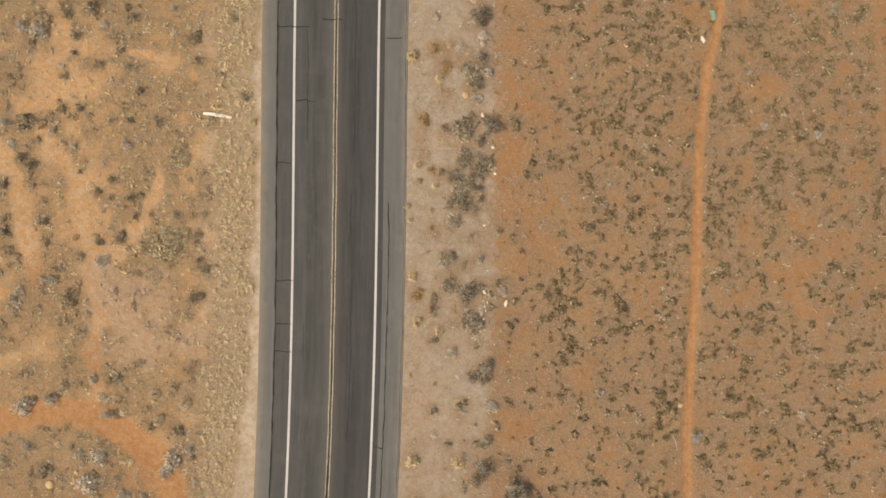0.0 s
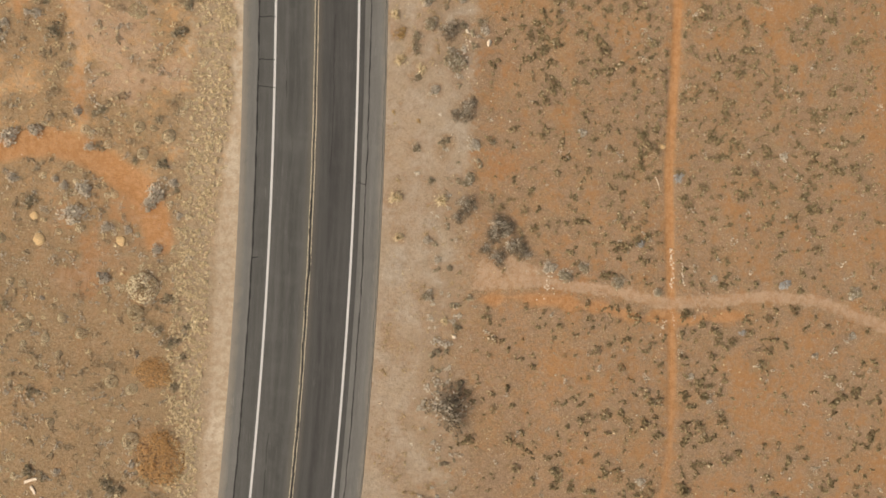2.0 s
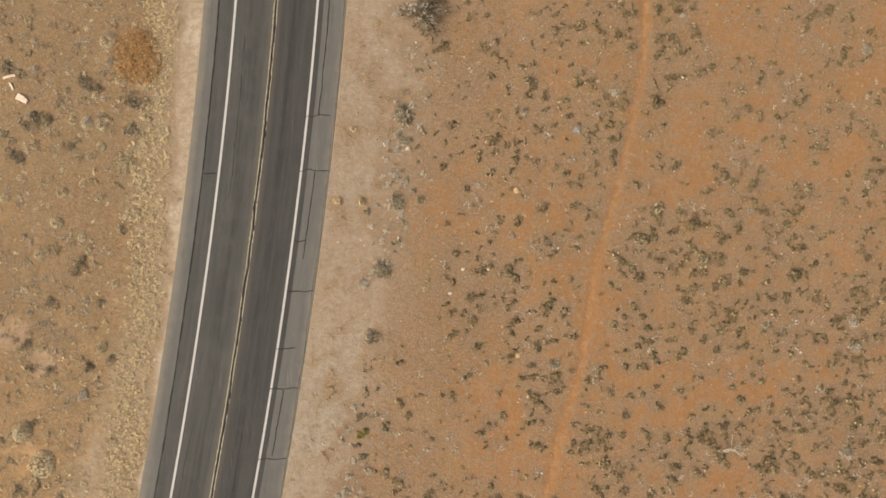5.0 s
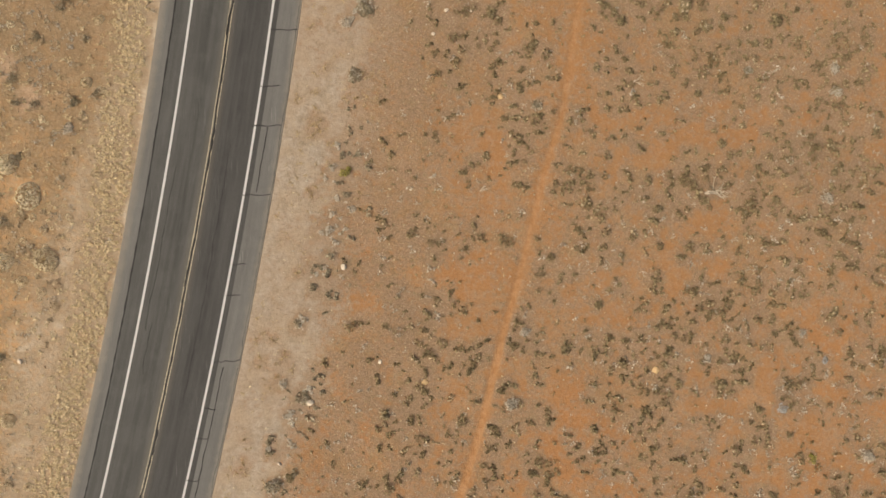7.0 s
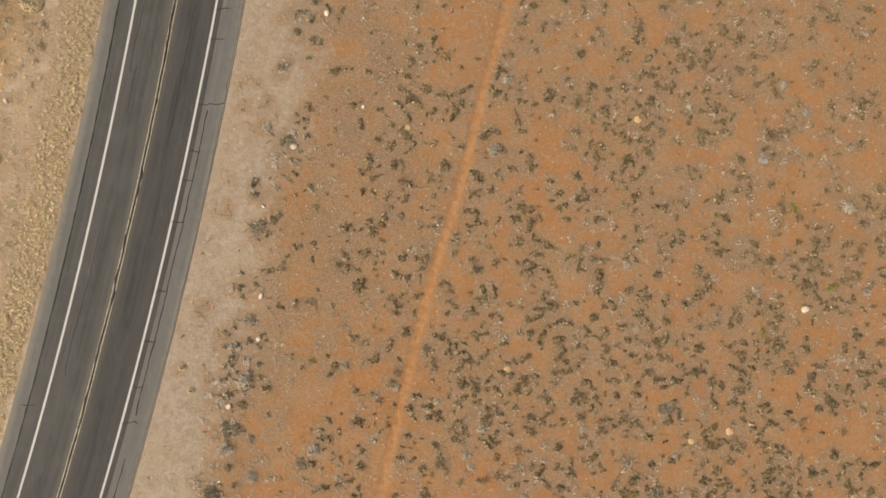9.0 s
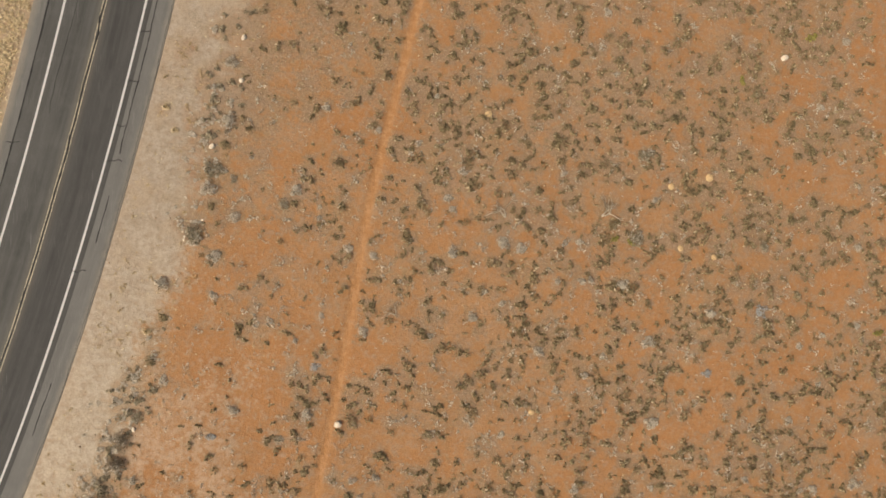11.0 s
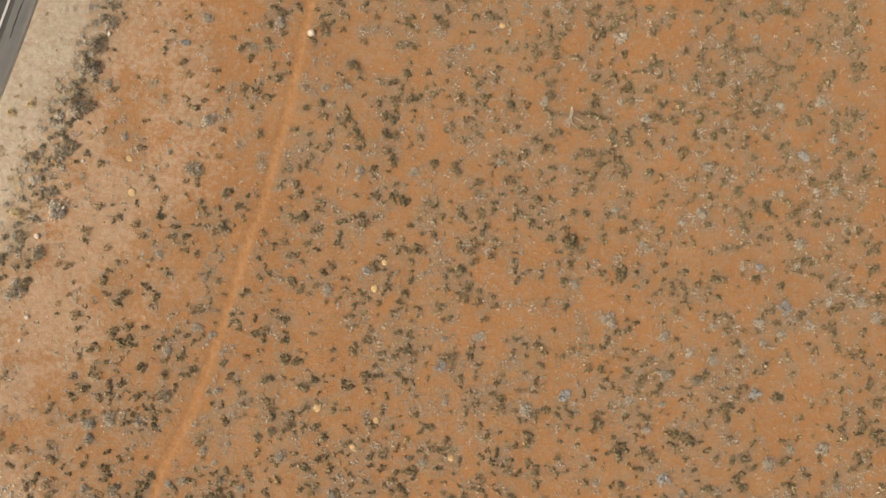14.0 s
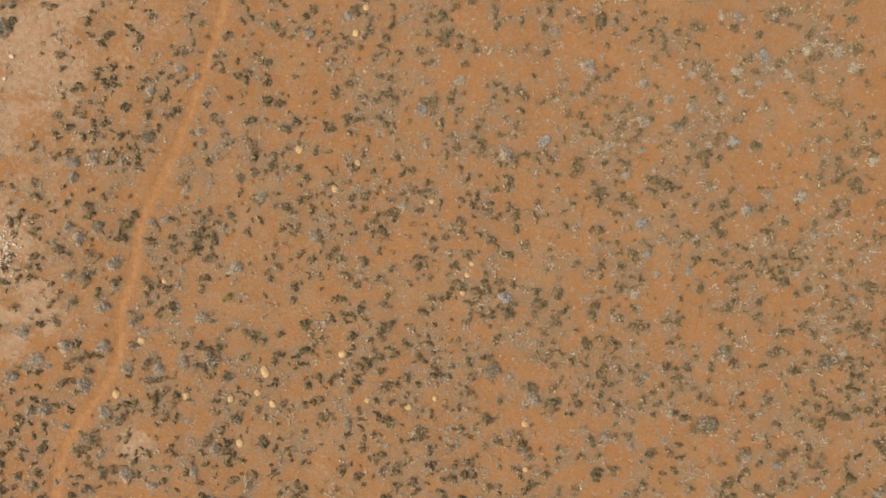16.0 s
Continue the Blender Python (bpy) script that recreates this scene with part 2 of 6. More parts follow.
DARK_TWIG = plant_material("dark_twig", (0.17, 0.135, 0.09), (0.42, 0.345, 0.24))
BLUE = plant_material("blue_grey_leaf", (0.26, 0.245, 0.225), (0.66, 0.63, 0.58))
TWIG = plant_material("grey_twig", (0.22, 0.17, 0.11), (0.48, 0.40, 0.29))
BLEACHED = plant_material("bleached_wood", (0.56, 0.46, 0.34), (0.82, 0.71, 0.55))
CUSHION = plain_material("straw_cushion", (0.56, 0.375, 0.19), 0.22, 9.0)
STRAW_CUSHION = plant_material("straw_cushion_leaf", (0.50, 0.34, 0.17), (0.70, 0.51, 0.285), 0.1)
STONE = plain_material("pale_stone", (0.68, 0.56, 0.42), 0.2, 4.0)
PEBBLE = plant_material("pebble", (0.40, 0.25, 0.14), (0.74, 0.60, 0.43), 0.2, (0.88, 0.78, 0.62))
TIMBER = plain_material("bleached_timber", (0.80, 0.73, 0.63), 0.12, 6.0)
CARD = plain_material("pale_card", (0.80, 0.65, 0.50), 0.12, 3.0)
SHEET = plain_material("green_sheet", (0.22, 0.36, 0.26), 0.2, 2.0, 0.5)


# ---- the plan ----
CURVE = (4.3996, 13.3182, 14.2998, -4.8393, 0.765, -7.428)   # middle of the road, x by y / 100
SLOPE = tuple(c * k for c, k in zip(CURVE, (5, 4, 3, 2, 1)))


def road_x(y):
    """The middle of the road at y; straight beyond its fitted bend."""
    y = np.asarray(y, float)
    s = np.clip(y, -158, 24) / 100
    return np.polyval(CURVE, s) + np.polyval(SLOPE, s) * (y / 100 - s)


def road_turn(y):
    return np.polyval(SLOPE, np.clip(np.asarray(y, float), -158, 24) / 100) / 100


def off_road(x, y):
    """Distance from the middle of the road, to its right positive."""
    return (x - road_x(y)) / np.hypot(1, road_turn(y)) / (1.045 + 0.0006 * np.clip(y, -160, 24))


def on_road(d, y):
    """The point of the road at distance d from its middle, level with y."""
    k = (1.045 + 0.0006 * np.clip(y, -160, 24)) * np.hypot(1, road_turn(y))
    return road_x(y) + d * k, y


LATTICE = np.random.default_rng(5).random((256, 256))


def smooth(x, y, size, shift=0):
    """Smooth value noise, 0 to 1, with bumps of that size in metres."""
    u, v = np.asarray(x, float) / size + 37.3 * shift, np.asarray(y, float) / size + 11.7 * shift
    i, j = np.floor(u).astype(int), np.floor(v).astype(int)
    a, b = u - i, v - j
    a, b = a * a * (3 - 2 * a), b * b * (3 - 2 * b)
    g = lambda p, q: LATTICE[p % 256, q % 256]
    return (g(i, j) * (1 - a) + g(i + 1, j) * a) * (1 - b) + (g(i, j + 1) * (1 - a) + g(i + 1, j + 1) * a) * b


def to_line(x, y, line):
    """Distance from points to a bent line."""
    best = np.full(np.shape(x), 1e9)
    for (ax, ay), (bx, by) in zip(line, line[1:]):
        k = np.clip(((x - ax) * (bx - ax) + (y - ay) * (by - ay)) / ((bx - ax) ** 2 + (by - ay) ** 2), 0, 1)
        best = np.minimum(best, np.hypot(x - ax - k * (bx - ax), y - ay - k * (by - ay)))
    return best


TRAIL = [(27.4, 30), (26.1, 20.2), (25.2, 16.2), (24.5, 8.7), (24.3, 0.6), (23.9, -8.3), (23.4, -15.2), (23.5, -21.6), (23.7, -32.1), (23.7, -37.1), (23.4,
         -40.6), (22.4, -45.1), (21, -51.5), (19.2, -57.5), (18.5, -62), (17.8, -67), (16.2, -72), (14.2, -80.5), (12.4, -86.9), (10.3, -95.6), (7.8, -103.5),
         (5.9, -111.3), (3.8, -120), (1.7, -132.9), (-0.8, -145.3), (-3, -153.6), (-4.8, -158.6), (-6.7, -164.8), (-8.4, -169.7), (-10.1, -174.1), (-9.1,
         -171.8), (-10.4, -174.2), (-11.1, -175.7), (-12, -177.6), (-12.5, -179.6), (-12.7, -181.6), (-12.9, -183), (-13.5, -184.6), (-14.1, -186.3), (-13.9,
         -188.5), (-14.1, -190), (-15, -192.2), (-16.2, -194.1), (-17.5, -195.8), (-18.6, -197.8), (-19.3, -199.9), (-19.4, -202.1), (-19.7, -210.1)]
CROSSING = [(6.5, -25.3), (11.9, -25.0), (15.4, -25.5), (19.4, -26.0), (22.9, -27.0), (27.0, -26.8), (32.1, -26.3), (36.7, -26.7), (40.8, -28.2), (44.3, -29.7), (58, -35)]
# dry runnels of bare sand west of the road: half width, line
RUNNELS = [(1.0, [(-38.3, 14.2), (-36.0, 9.5), (-34.5, 6.6), (-33.8, 3.7), (-33.1, 0.4), (-32.6, -1.5)]),
           (0.8, [(-33.7, 12.4), (-31.3, 9.5), (-29.6, 6.7), (-28.7, 3.8), (-28.0, 0.9), (-27.7, -2.0)]),
           (0.75, [(-27.9, -2.0), (-27.4, -5.3), (-27.6, -8.2), (-26.9, -11.5)]),
           (0.55, [(-31.0, 20.6), (-30.0, 17.7), (-31.8, 14.3)]),
           (0.6, [(-25.5, 17.3), (-23.4, 17.1), (-21.5, 16.4)]),
           (0.5, [(-22.1, 7.2), (-22.9, 4.8), (-24.2, 1.9), (-25.4, -0.5)]),
           (0.7, [(-22.6, -19.5), (-20.7, -20.0), (-19.9, -21.4)])]
SOUTH_BANK = [(7.0, -26.6), (10.0, -26.5), (13.5, -26.7), (17.5, -27.3), (21.0, -28.2), (25.0, -28.4), (30.0, -28.0)]
CHANNEL = [(-48, -14.5), (-35.2, -14.1), (-32.4, -13.4), (-29.6, -13.2), (-26.8, -14.1), (-24.5, -15.6), (-22.6, -17.0), (-21.2, -19.2), (-20.7, -21.6)]


def ground_z(x, y):
    """Height of the ground: low mounds, flat near the road."""
    x, y = np.asarray(x, float), np.asarray(y, float)
    d = np.abs(off_road(x, y))
    rough = np.clip((d - 6.4) / 6, 0, 1)
    z = rough * (0.22 * (smooth(x, y, 9.0) - 0.5) + 0.12 * (smooth(x, y, 3.1, 1) - 0.5) + 0.05 * (smooth(x, y, 1.1, 2) - 0.5))
    z = z - 0.05 * np.clip(1 - to_line(x, y, TRAIL) / 0.6, 0, 1) - 0.07 * np.clip(1 - to_line(x, y, CROSSING) / 1.0, 0, 1)
    return z - 0.035 - 0.12 * np.clip(1 - (d - 5.15) / 0.5, 0, 1)


# ---- ground: one sheet to the horizon ----
def axis(low, high, step):
    fine = np.arange(low, high, step)
    far = step * np.cumsum(1.35 ** np.arange(1, 27))
    return np.concatenate([low - far[::-1], fine, fine[-1] + far])


def build_ground():
    xs, ys = axis(-46, 60, 0.4), axis(-222, 36, 0.4)
    x, y = np.meshgrid(xs, ys, indexing="ij")
    d = off_road(x, y)
    z = ground_z(x, y)
    nx, ny = x.shape
    index = np.arange(nx * ny).reshape(nx, ny)
    faces = np.stack([index[:-1, :-1], index[1:, :-1], index[1:, 1:], index[:-1, 1:]], -1).reshape(-1, 4)
    mesh = bpy.data.meshes.new("ground")
    fill_mesh(mesh, np.stack([x, y, z], -1).reshape(-1, 3), faces)
    wob = 2.0 * (smooth(x, y, 5.0, 3) - 0.5) + 1.2 * (smooth(x, y, 1.6, 4) - 0.5)
    crisp = np.interp(y, [-32, -16], [0, 1])
    right = np.clip((12.7 + 0.45 * crisp + (1.4 - 1.1 * crisp) * wob - d) / (4.4 - 3.0 * crisp) + 0.5, 0, 1) * (d > 0)
    wob_l = 2.4 * (smooth(x, y, 6.0, 5) - 0.5)
    lefts = np.clip((d + np.interp(y, [-110, -80, -66, -22, -10, 20], [13.5, 12.0, 9.8, 10.0, 9.6, 9.6]) + 0.7 * wob_l) / 4.0 + 0.5, 0, 1) * (d <= 0)
    trail = np.clip(1.2 - to_line(x, y, TRAIL) / np.interp(y, [-60, -20], [0.45, 0.52]), 0, 1)
    channel = np.maximum(np.clip(1.4 - to_line(x, y, CHANNEL) / 1.3, 0, 1), 0.75 * np.clip(1.3 - (to_line(x, y, SOUTH_BANK) + 0.8 * (smooth(x, y, 1.1, 26) - 0.5)) / 0.7, 0, 1))
    worn = np.interp(y, [-150, -118], [1, 0])
    wash = np.maximum(1.0 * worn * np.interp(d, [10, 13, 20, 32], [0, 1, 0.8, 0]) * np.clip(1.4 * smooth(x, y, 3.0, 17) + 0.7 * smooth(x, y, 1.2, 25) - 0.22, 0, 1), np.maximum(np.clip(1.3 - to_line(x, y, CROSSING) / 0.58, 0, 1), 0.9 * patches(x, y, PALE)))
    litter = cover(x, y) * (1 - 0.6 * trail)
    west = np.maximum(np.clip(-d / 4, 0, 1), 0.9 * worn * np.clip((14 - d) / 3, 0, 1))
    for half, run in RUNNELS:
        bare = np.clip(1.4 - (to_line(x, y, run) + 1.3 * (smooth(x, y, 1.6, 18) - 0.5) + 0.6 * (smooth(x, y, 0.7, 24) - 0.5)) / half, 0, 1)
        wash, litter = np.maximum(wash, 0.32 * bare), litter * (1 - bare)
    for name, values in (("verge", np.maximum(right, lefts)), ("trail", np.maximum(trail * np.interp(y, [-90, -78, -40, -30], [1, 0.62, 0.52, 1]), channel)), ("wash", wash), ("litter", litter), ("rust", patches(x, y, RUSTY)), ("west", west)):
        mesh.attributes.new(name, "FLOAT", "POINT").data.foreach_set("value", values.astype(np.float32).ravel())
    mesh.materials.append(GROUND)
    mesh.shade_smooth()
    return tagged(new("ground", mesh), "red desert sand with grey litter and pale roadside gravel", "ground", kind="structure")


def fill_mesh(mesh, points, faces):
    """Fast mesh from arrays; all faces have the same number of corners."""
    k = faces.shape[1]
    mesh.vertices.add(len(points))
    mesh.vertices.foreach_set("co", np.ascontiguousarray(points, np.float32).ravel())
    mesh.loops.add(faces.size)
    mesh.loops.foreach_set("vertex_index", np.ascontiguousarray(faces, np.int32).ravel())
    mesh.polygons.add(len(faces))
    mesh.polygons.foreach_set("loop_start", np.arange(0, faces.size, k, dtype=np.int32))
    mesh.update(calc_edges=True)


# bare patches of sand: x, y, radius
BARE = [(36, -164, 4.5), (46, -172, 4), (31, -158, 3), (10, -172, 3.5), (41, -193, 4), (-27, 4, 3), (-30, 14, 3.5), (-24, -19, 4), (-27, -25, 3), (40, -98, 4), (15, -150, 3), (-18, -75, 3)]


def thicket(x, y):
    """Plants stand in loose rows and rings, with gaps between: 0 to 1."""
    return np.clip((0.62 * smooth(x, y, 2.3, 12) + 0.38 * smooth(x, y, 6.0, 13) - 0.33) / 0.3, 0, 1)


# pale, churned sand: x, y, radius
PALE = [(-23.2, -182.5, 1.3), (-21.3, -185.7, 1.3), (-22.9, -188.9, 1.3), (-19.6, -186.5, 1.3), (-21.3, -184.0, 1.3), (-23.7, -186.5, 1.3), (-12.5, -197.9, 1.3), (-23.5, -2.4, 1.7), (-25.3, -5.3, 1.7), (-21.8, -5.3, 1.7), (-23.6, -8.2, 1.7), (-19.9, -7.2, 1.7), (-25.2, -4.2, 2.6), (-24.2, -7.5, 2.2), (-27.0, -1.5, 1.6), (-23.5, -180, 2.0), (-21.0, -184.5, 1.6), (9.9, -24.4, 1.5), (7.5, -24.0, 1.3), (-34, -61.5, 1.4), (-31, -64, 1.4), (-28.5, -66.5, 1.2)]
# darker red earth: x, y, radius
RUSTY = [(-24.5, -19, 3.2), (-27.5, -22, 2.5), (-20.5, -29.5, 1.6), (-20.2, -38.3, 1.9), (-31, -2, 2.0), (-27, -9, 2.0), (-25, -26, 2.0), (8.5, 18, 3.0), (8.0, 12, 3.0), (8.2, 6, 2.6), (8.0, -6, 2.4), (9.0, -14, 2.8), (14, -24.5, 2.5), (18, -25, 2.0)]


def patches(x, y, spots):
    v = np.zeros(np.shape(x))
    for bx, by, r in spots:
        v = np.maximum(v, np.clip(1.5 - (np.hypot(x - bx, y - by) + 1.4 * (smooth(x, y, 1.5, 9) - 0.5)) / r, 0, 1))
    return v


def cover(x, y):
    """How much plant litter and scrub there is, 0 to 1."""
    v = 0.40 * smooth(x, y, 7.5, 6) + 0.35 * smooth(x, y, 3.0, 7) + 0.25 * thicket(x, y)
    v = np.clip((v - 0.2) / 0.5 + np.interp(y, [-190, -140, -105, -40, -10, 10], [-0.05, -0.05, 0.2, 0.32, 0.38, 0.4]) + 0.35 * (off_road(x, y) < -9) * np.interp(y, [-75, -60, -32, -20], [0, 0.6, 0.6, 0]), 0, 1)
    for bx, by, r in BARE:
        v = v * np.clip((np.hypot(x - bx, y - by) + 2.0 * (smooth(x, y, 2.0, 9) - 0.5)) / r - 0.35, 0, 1)
    return v


GROUND_SHEET = build_ground()


# ---- road ----
def part(name, bm, material, parent, label=""):
    mesh = bpy.data.meshes.new(name)
    bm.to_mesh(mesh)
    bm.free()
    mesh.materials.append(material)
    ob = new(name, mesh)
    ob.parent = parent
    return tagged(ob, label)


def strip(name, low, high, top, y0, y1, material, parent, label="", thick=0.16, step=1.0, wobble=0.0, slant=0.0, seed=0):
    """A band along the road between two distances from its middle, with thickness."""
    count = max(2, int(abs(y1 - y0) / step) + 1)
    ys = np.linspace(y0, y1, count)
    along = np.concatenate([[0], np.cumsum(np.hypot(np.diff(ys), np.diff(road_x(ys))))])
    shake, pinch = np.zeros(count), np.zeros(count)
    if wobble:
        shake = wobble * ((smooth(ys, 0 * ys + seed, 1.7, 10) - 0.5) * 2 + (smooth(ys, 0 * ys + seed, 0.45, 11) - 0.5))
    if wobble > 0.018:
        pinch = (high - low) * (0.4 * smooth(ys, 0 * ys + seed, 0.5, 16) - 0.1)
    bm = bmesh.new()
    uv = bm.loops.layers.uv.new("uv")
    rings = []
    for k, y in enumerate(ys):
        a, b = low + shake[k] + pinch[k], high + shake[k] - pinch[k]
        ring = []
        for d, z in ((a - slant, top - thick), (a, top), (b, top), (b + slant, top - thick)):
            px, py = on_road(d, y)
            ring.append((bm.verts.new((px, py, z)), d))
        rings.append(ring)
    for k in range(count - 1):
        for j in range(3):
            quad = ((rings[k][j], k), (rings[k][j + 1], k), (rings[k + 1][j + 1], k + 1), (rings[k + 1][j], k + 1))
            face = bm.faces.new([q[0][0] for q in quad])
            for loop, q in zip(face.loops, quad):
                loop[uv].uv = (q[0][1], along[q[1]])
    bmesh.ops.recalc_face_normals(bm, faces=bm.faces)
    return part(name, bm, material, parent, label)


def build_road():
    road = tagged(new("road"), "two-lane asphalt highway with paler shoulders and sealed cracks", "road", kind="structure")
    y0, y1 = 90, -300
    strip("shoulder", -6.0, -4.72, 0.0, y0, y1, ASPHALT_S, road, "pale grey asphalt shoulder", slant=0.12)
    strip("lane", -4.715, -0.003, 0.004, y0, y1, ASPHALT_L, road, "worn dark grey asphalt lane")
    strip("lane", 0.003, 4.0, 0.004, y0, y1, ASPHALT_R, road, "darker asphalt lane")
    strip("shoulder", 4.005, 5.85, 0.0, y0, y1, ASPHALT_S, road, "pale grey asphalt shoulder", slant=0.12)
    strip("edge_line", -3.455, -3.27, 0.009, y0, y1, WHITE, road, "white painted edge line", 0.004)
    strip("edge_line", 3.385, 3.57, 0.009, y0, y1, WHITE, road, "white painted edge line", 0.004)
    strip("centre_line", -0.165, -0.095, 0.009, y0, y1, YELLOW, road, "worn yellow centre line", 0.004, 0.4, 0.015)
    strip("centre_line", 0.095, 0.165, 0.009, y0, y1, YELLOW, road, "worn yellow centre line", 0.004, 0.4, 0.015)
    return road


ROAD = build_road()


def crack(d, y0, y1, width=0.05, wobble=0.05):
    strip("crack", d - width / 2, d + width / 2, 0.012, y0, y1, SEALANT, ROAD, "", 0.006, 0.22, wobble, 0.0, d * 7)


def cross_crack(d0, d1, y, width=0.075):
    """A sealed crack across the road."""
    bm, row, count = bmesh.new(), [], max(3, int((d1 - d0) / 0.3))
    for k in range(count + 1):
        d = d0 + (d1 - d0) * k / count
        py = y + 0.28 * float(smooth(d * 3, y, 1.0, 14) - 0.5) + 0.03 * (d - d0)
        half = width / 2 * (0.7 + 0.6 * float(smooth(d * 5, y, 1.0, 15)))
        row.append([bm.verts.new((*on_road(d, py + h), z)) for h, z in ((half, 0.006), (half, 0.012), (-half, 0.012), (-half, 0.006))])
    for a, b in zip(row, row[1:]):
        for j in range(3):
            bm.faces.new((a[j], a[j + 1], b[j + 1], b[j]))
    bmesh.ops.recalc_face_normals(bm, faces=bm.faces)
    part("crack", bm, SEALANT, ROAD)


crack(-4.72, 60, -200, 0.14, 0.035)
crack(0.0, 30, -8, 0.05, 0.02)
crack(0.0, -8, -18, 0.09, 0.05)
crack(0.0, -18, -200, 0.18, 0.09)
crack(5.74, 60, -200, 0.035, 0.07)
for d, y0, y1 in ((4.46, 4.5, -44.8), (4.6, -49.7, -57.2), (4.52, -68.5, -74.1), (4.46, -89.2, -115.5), (4.58, -119.1, -123.2), (4.65, -135.2, -139.7)):
    crack(d, y0, y1, 0.10, 0.06)
for d, y0, y1 in ((-2.25, 19.7, 9.8), (1.6, 26, 8.8), (1.35, 5.4, 2.0), (-2.35, -6, -9.2), (-2.3, -38, -52), (-2.65, -72, -86), (-2.4, -100, -112), (-2.2, -85.4, -89.8), (1.5, -2, -16), (1.7, -70, -92)):
    crack(d, y0, y1, 0.05, 0.10)
for d0, d1, y in ((-4.7, -2.2, 19.6), (-1.1, 0.5, 20.3), (-4.7, -3.5, 7.8), (-3.2, -1.7, 13.2), (-4.7, -3.3, -2.3), (-4.7, -3.4, -6.0), (-4.7, -3.3, -8.3), (4.1, 5.4, 18.8), (3.6, 4.5, -16.6),
                  (-4.7, -4.2, -23.0), (-4.7, -3.6, -49.9), (3.3, 5.4, -44.9), (3.3, 5.8, -49.6), (3.6, 4.6, -55.7), (3.5, 5.8, -60.0), (3.4, 5.0, -65.0), (3.2, 5.7, -68.4), (3.4, 5.7, -74.4),
                  (3.5, 4.7, -80.4), (3.5, 4.7, -83.1)):
    cross_crack(d0, d1, y)
for d0, d1, y in ((3.6, 5.8, -88.7), (3.6, 4.6, -92.8), (3.5, 4.5, -95.3), (3.4, 4.6, -98.9), (3.5, 4.5, -104.9), (3.5, 4.6, -109.1), (3.6, 4.5, -113.0), (3.5, 4.9, -116.1), (-5.2, -4.1, -114.5), (3.3, 4.5, -125.6)):
    cross_crack(d0, d1, y)


# ---- plants ----
RNG = np.random.default_rng(11)


def leaves(count, size, clumps, height=0.6, spread=1.0, flat=0.35, stretch=1.6, up=0.7):
    """Leaf blades over several rounded clumps, for a bush of radius 1. Returns points (count, 4, 3)."""
    a, q = RNG.random(clumps) * 2 * np.pi, np.sqrt(RNG.random(clumps)) * 0.72 * spread
    q[0] *= 0.2
    centre = np.stack([q * np.cos(a), q * np.sin(a), np.full(clumps, 0.1)], -1)
    radius = (0.26 + 0.26 * RNG.random(clumps)) * (1.25 - 0.35 * q)
    if clumps < 3:
        radius = radius * 1.8
    pick = RNG.integers(0, clumps, count)
    way = RNG.normal(size=(count, 3))
    way[:, 2] = np.abs(way[:, 2]) * 0.9
    way /= np.linalg.norm(way, axis=1)[:, None]
    reach = radius[pick] * (0.55 + 0.5 * RNG.random(count))
    middle = centre[pick] + way * reach[:, None] * np.array([1, 1, height / 0.55])
    normal = way * 0.7 + np.array([0, 0, up]) + RNG.normal(size=(count, 3)) * 0.8
    return blades(middle, normal, size * (0.6 + 0.8 * RNG.random(count)), stretch, flat)


def dome(count, size, lumps, height=0.55, stretch=1.4, flat=0.25):
    """Leaf blades on the skin of a lumpy, rounded bush of radius 1."""
    a, c = RNG.random(count) * 2 * np.pi, RNG.random(count) ** 0.8
    q = np.sqrt(1 - (1 - c) ** 2)
    way = np.stack([q * np.cos(a), q * np.sin(a), 1 - c + 0.02], -1)
    bump = RNG.normal(size=(lumps, 3)) * np.array([1, 1, 0.6]) + np.array([0, 0, 0.35])
    bump /= np.linalg.norm(bump, axis=1)[:, None]
    near = way @ bump.T
    best = near.max(1)
    reach = 0.84 + 0.13 * np.clip((best - 0.86) / 0.14, 0, 1) + 0.05 * RNG.random(count)
    middle = way * reach[:, None] * np.array([1, 1, height])
    normal = way * 0.8 + bump[near.argmax(1)] * -0.25 + RNG.normal(size=(count, 3)) * 0.35
    return blades(middle, normal + np.array([0, 0, 0.15]), size * (0.6 + 0.8 * RNG.random(count)), stretch, flat)


def blades(middle, normal, size, stretch, flat=0.35):
    count = len(middle)
    normal = normal / np.linalg.norm(normal, axis=1)[:, None]
    u = np.cross(normal, RNG.normal(size=(count, 3)))
    u /= np.linalg.norm(u, axis=1)[:, None]
    v = np.cross(normal, u)
    u, v = u * (size * stretch / 2)[:, None], v * (size / 2)[:, None]
    fold = normal * (size * flat / 2)[:, None]
    return np.stack([middle - u, middle + v * 0.8 + fold, middle + u, middle - v * 0.8 + fold], 1)


def grass(count, width, height=0.8, spread=1.0):
    """Arching straws from one foot."""
    a, q = RNG.random(count) * 2 * np.pi, spread * (0.25 + 0.75 * RNG.random(count))
    out = np.stack([np.cos(a), np.sin(a), np.zeros(count)], -1)
    side = np.stack([-np.sin(a), np.cos(a), np.zeros(count)], -1) * width
    foot = out * 0.15 * RNG.random(count)[:, None]
    lift = (height * (0.4 + 0.6 * RNG.random(count)))[:, None] * np.array([0, 0, 1])
    knee = foot + out * (q * 0.45)[:, None] + lift
    tip = foot + out * q[:, None] + lift * 0.55
    return np.concatenate([np.stack([foot - side, foot + side, knee + side, knee - side], 1), np.stack([knee - side, knee + side, tip + side * 0.3, tip - side * 0.3], 1)])


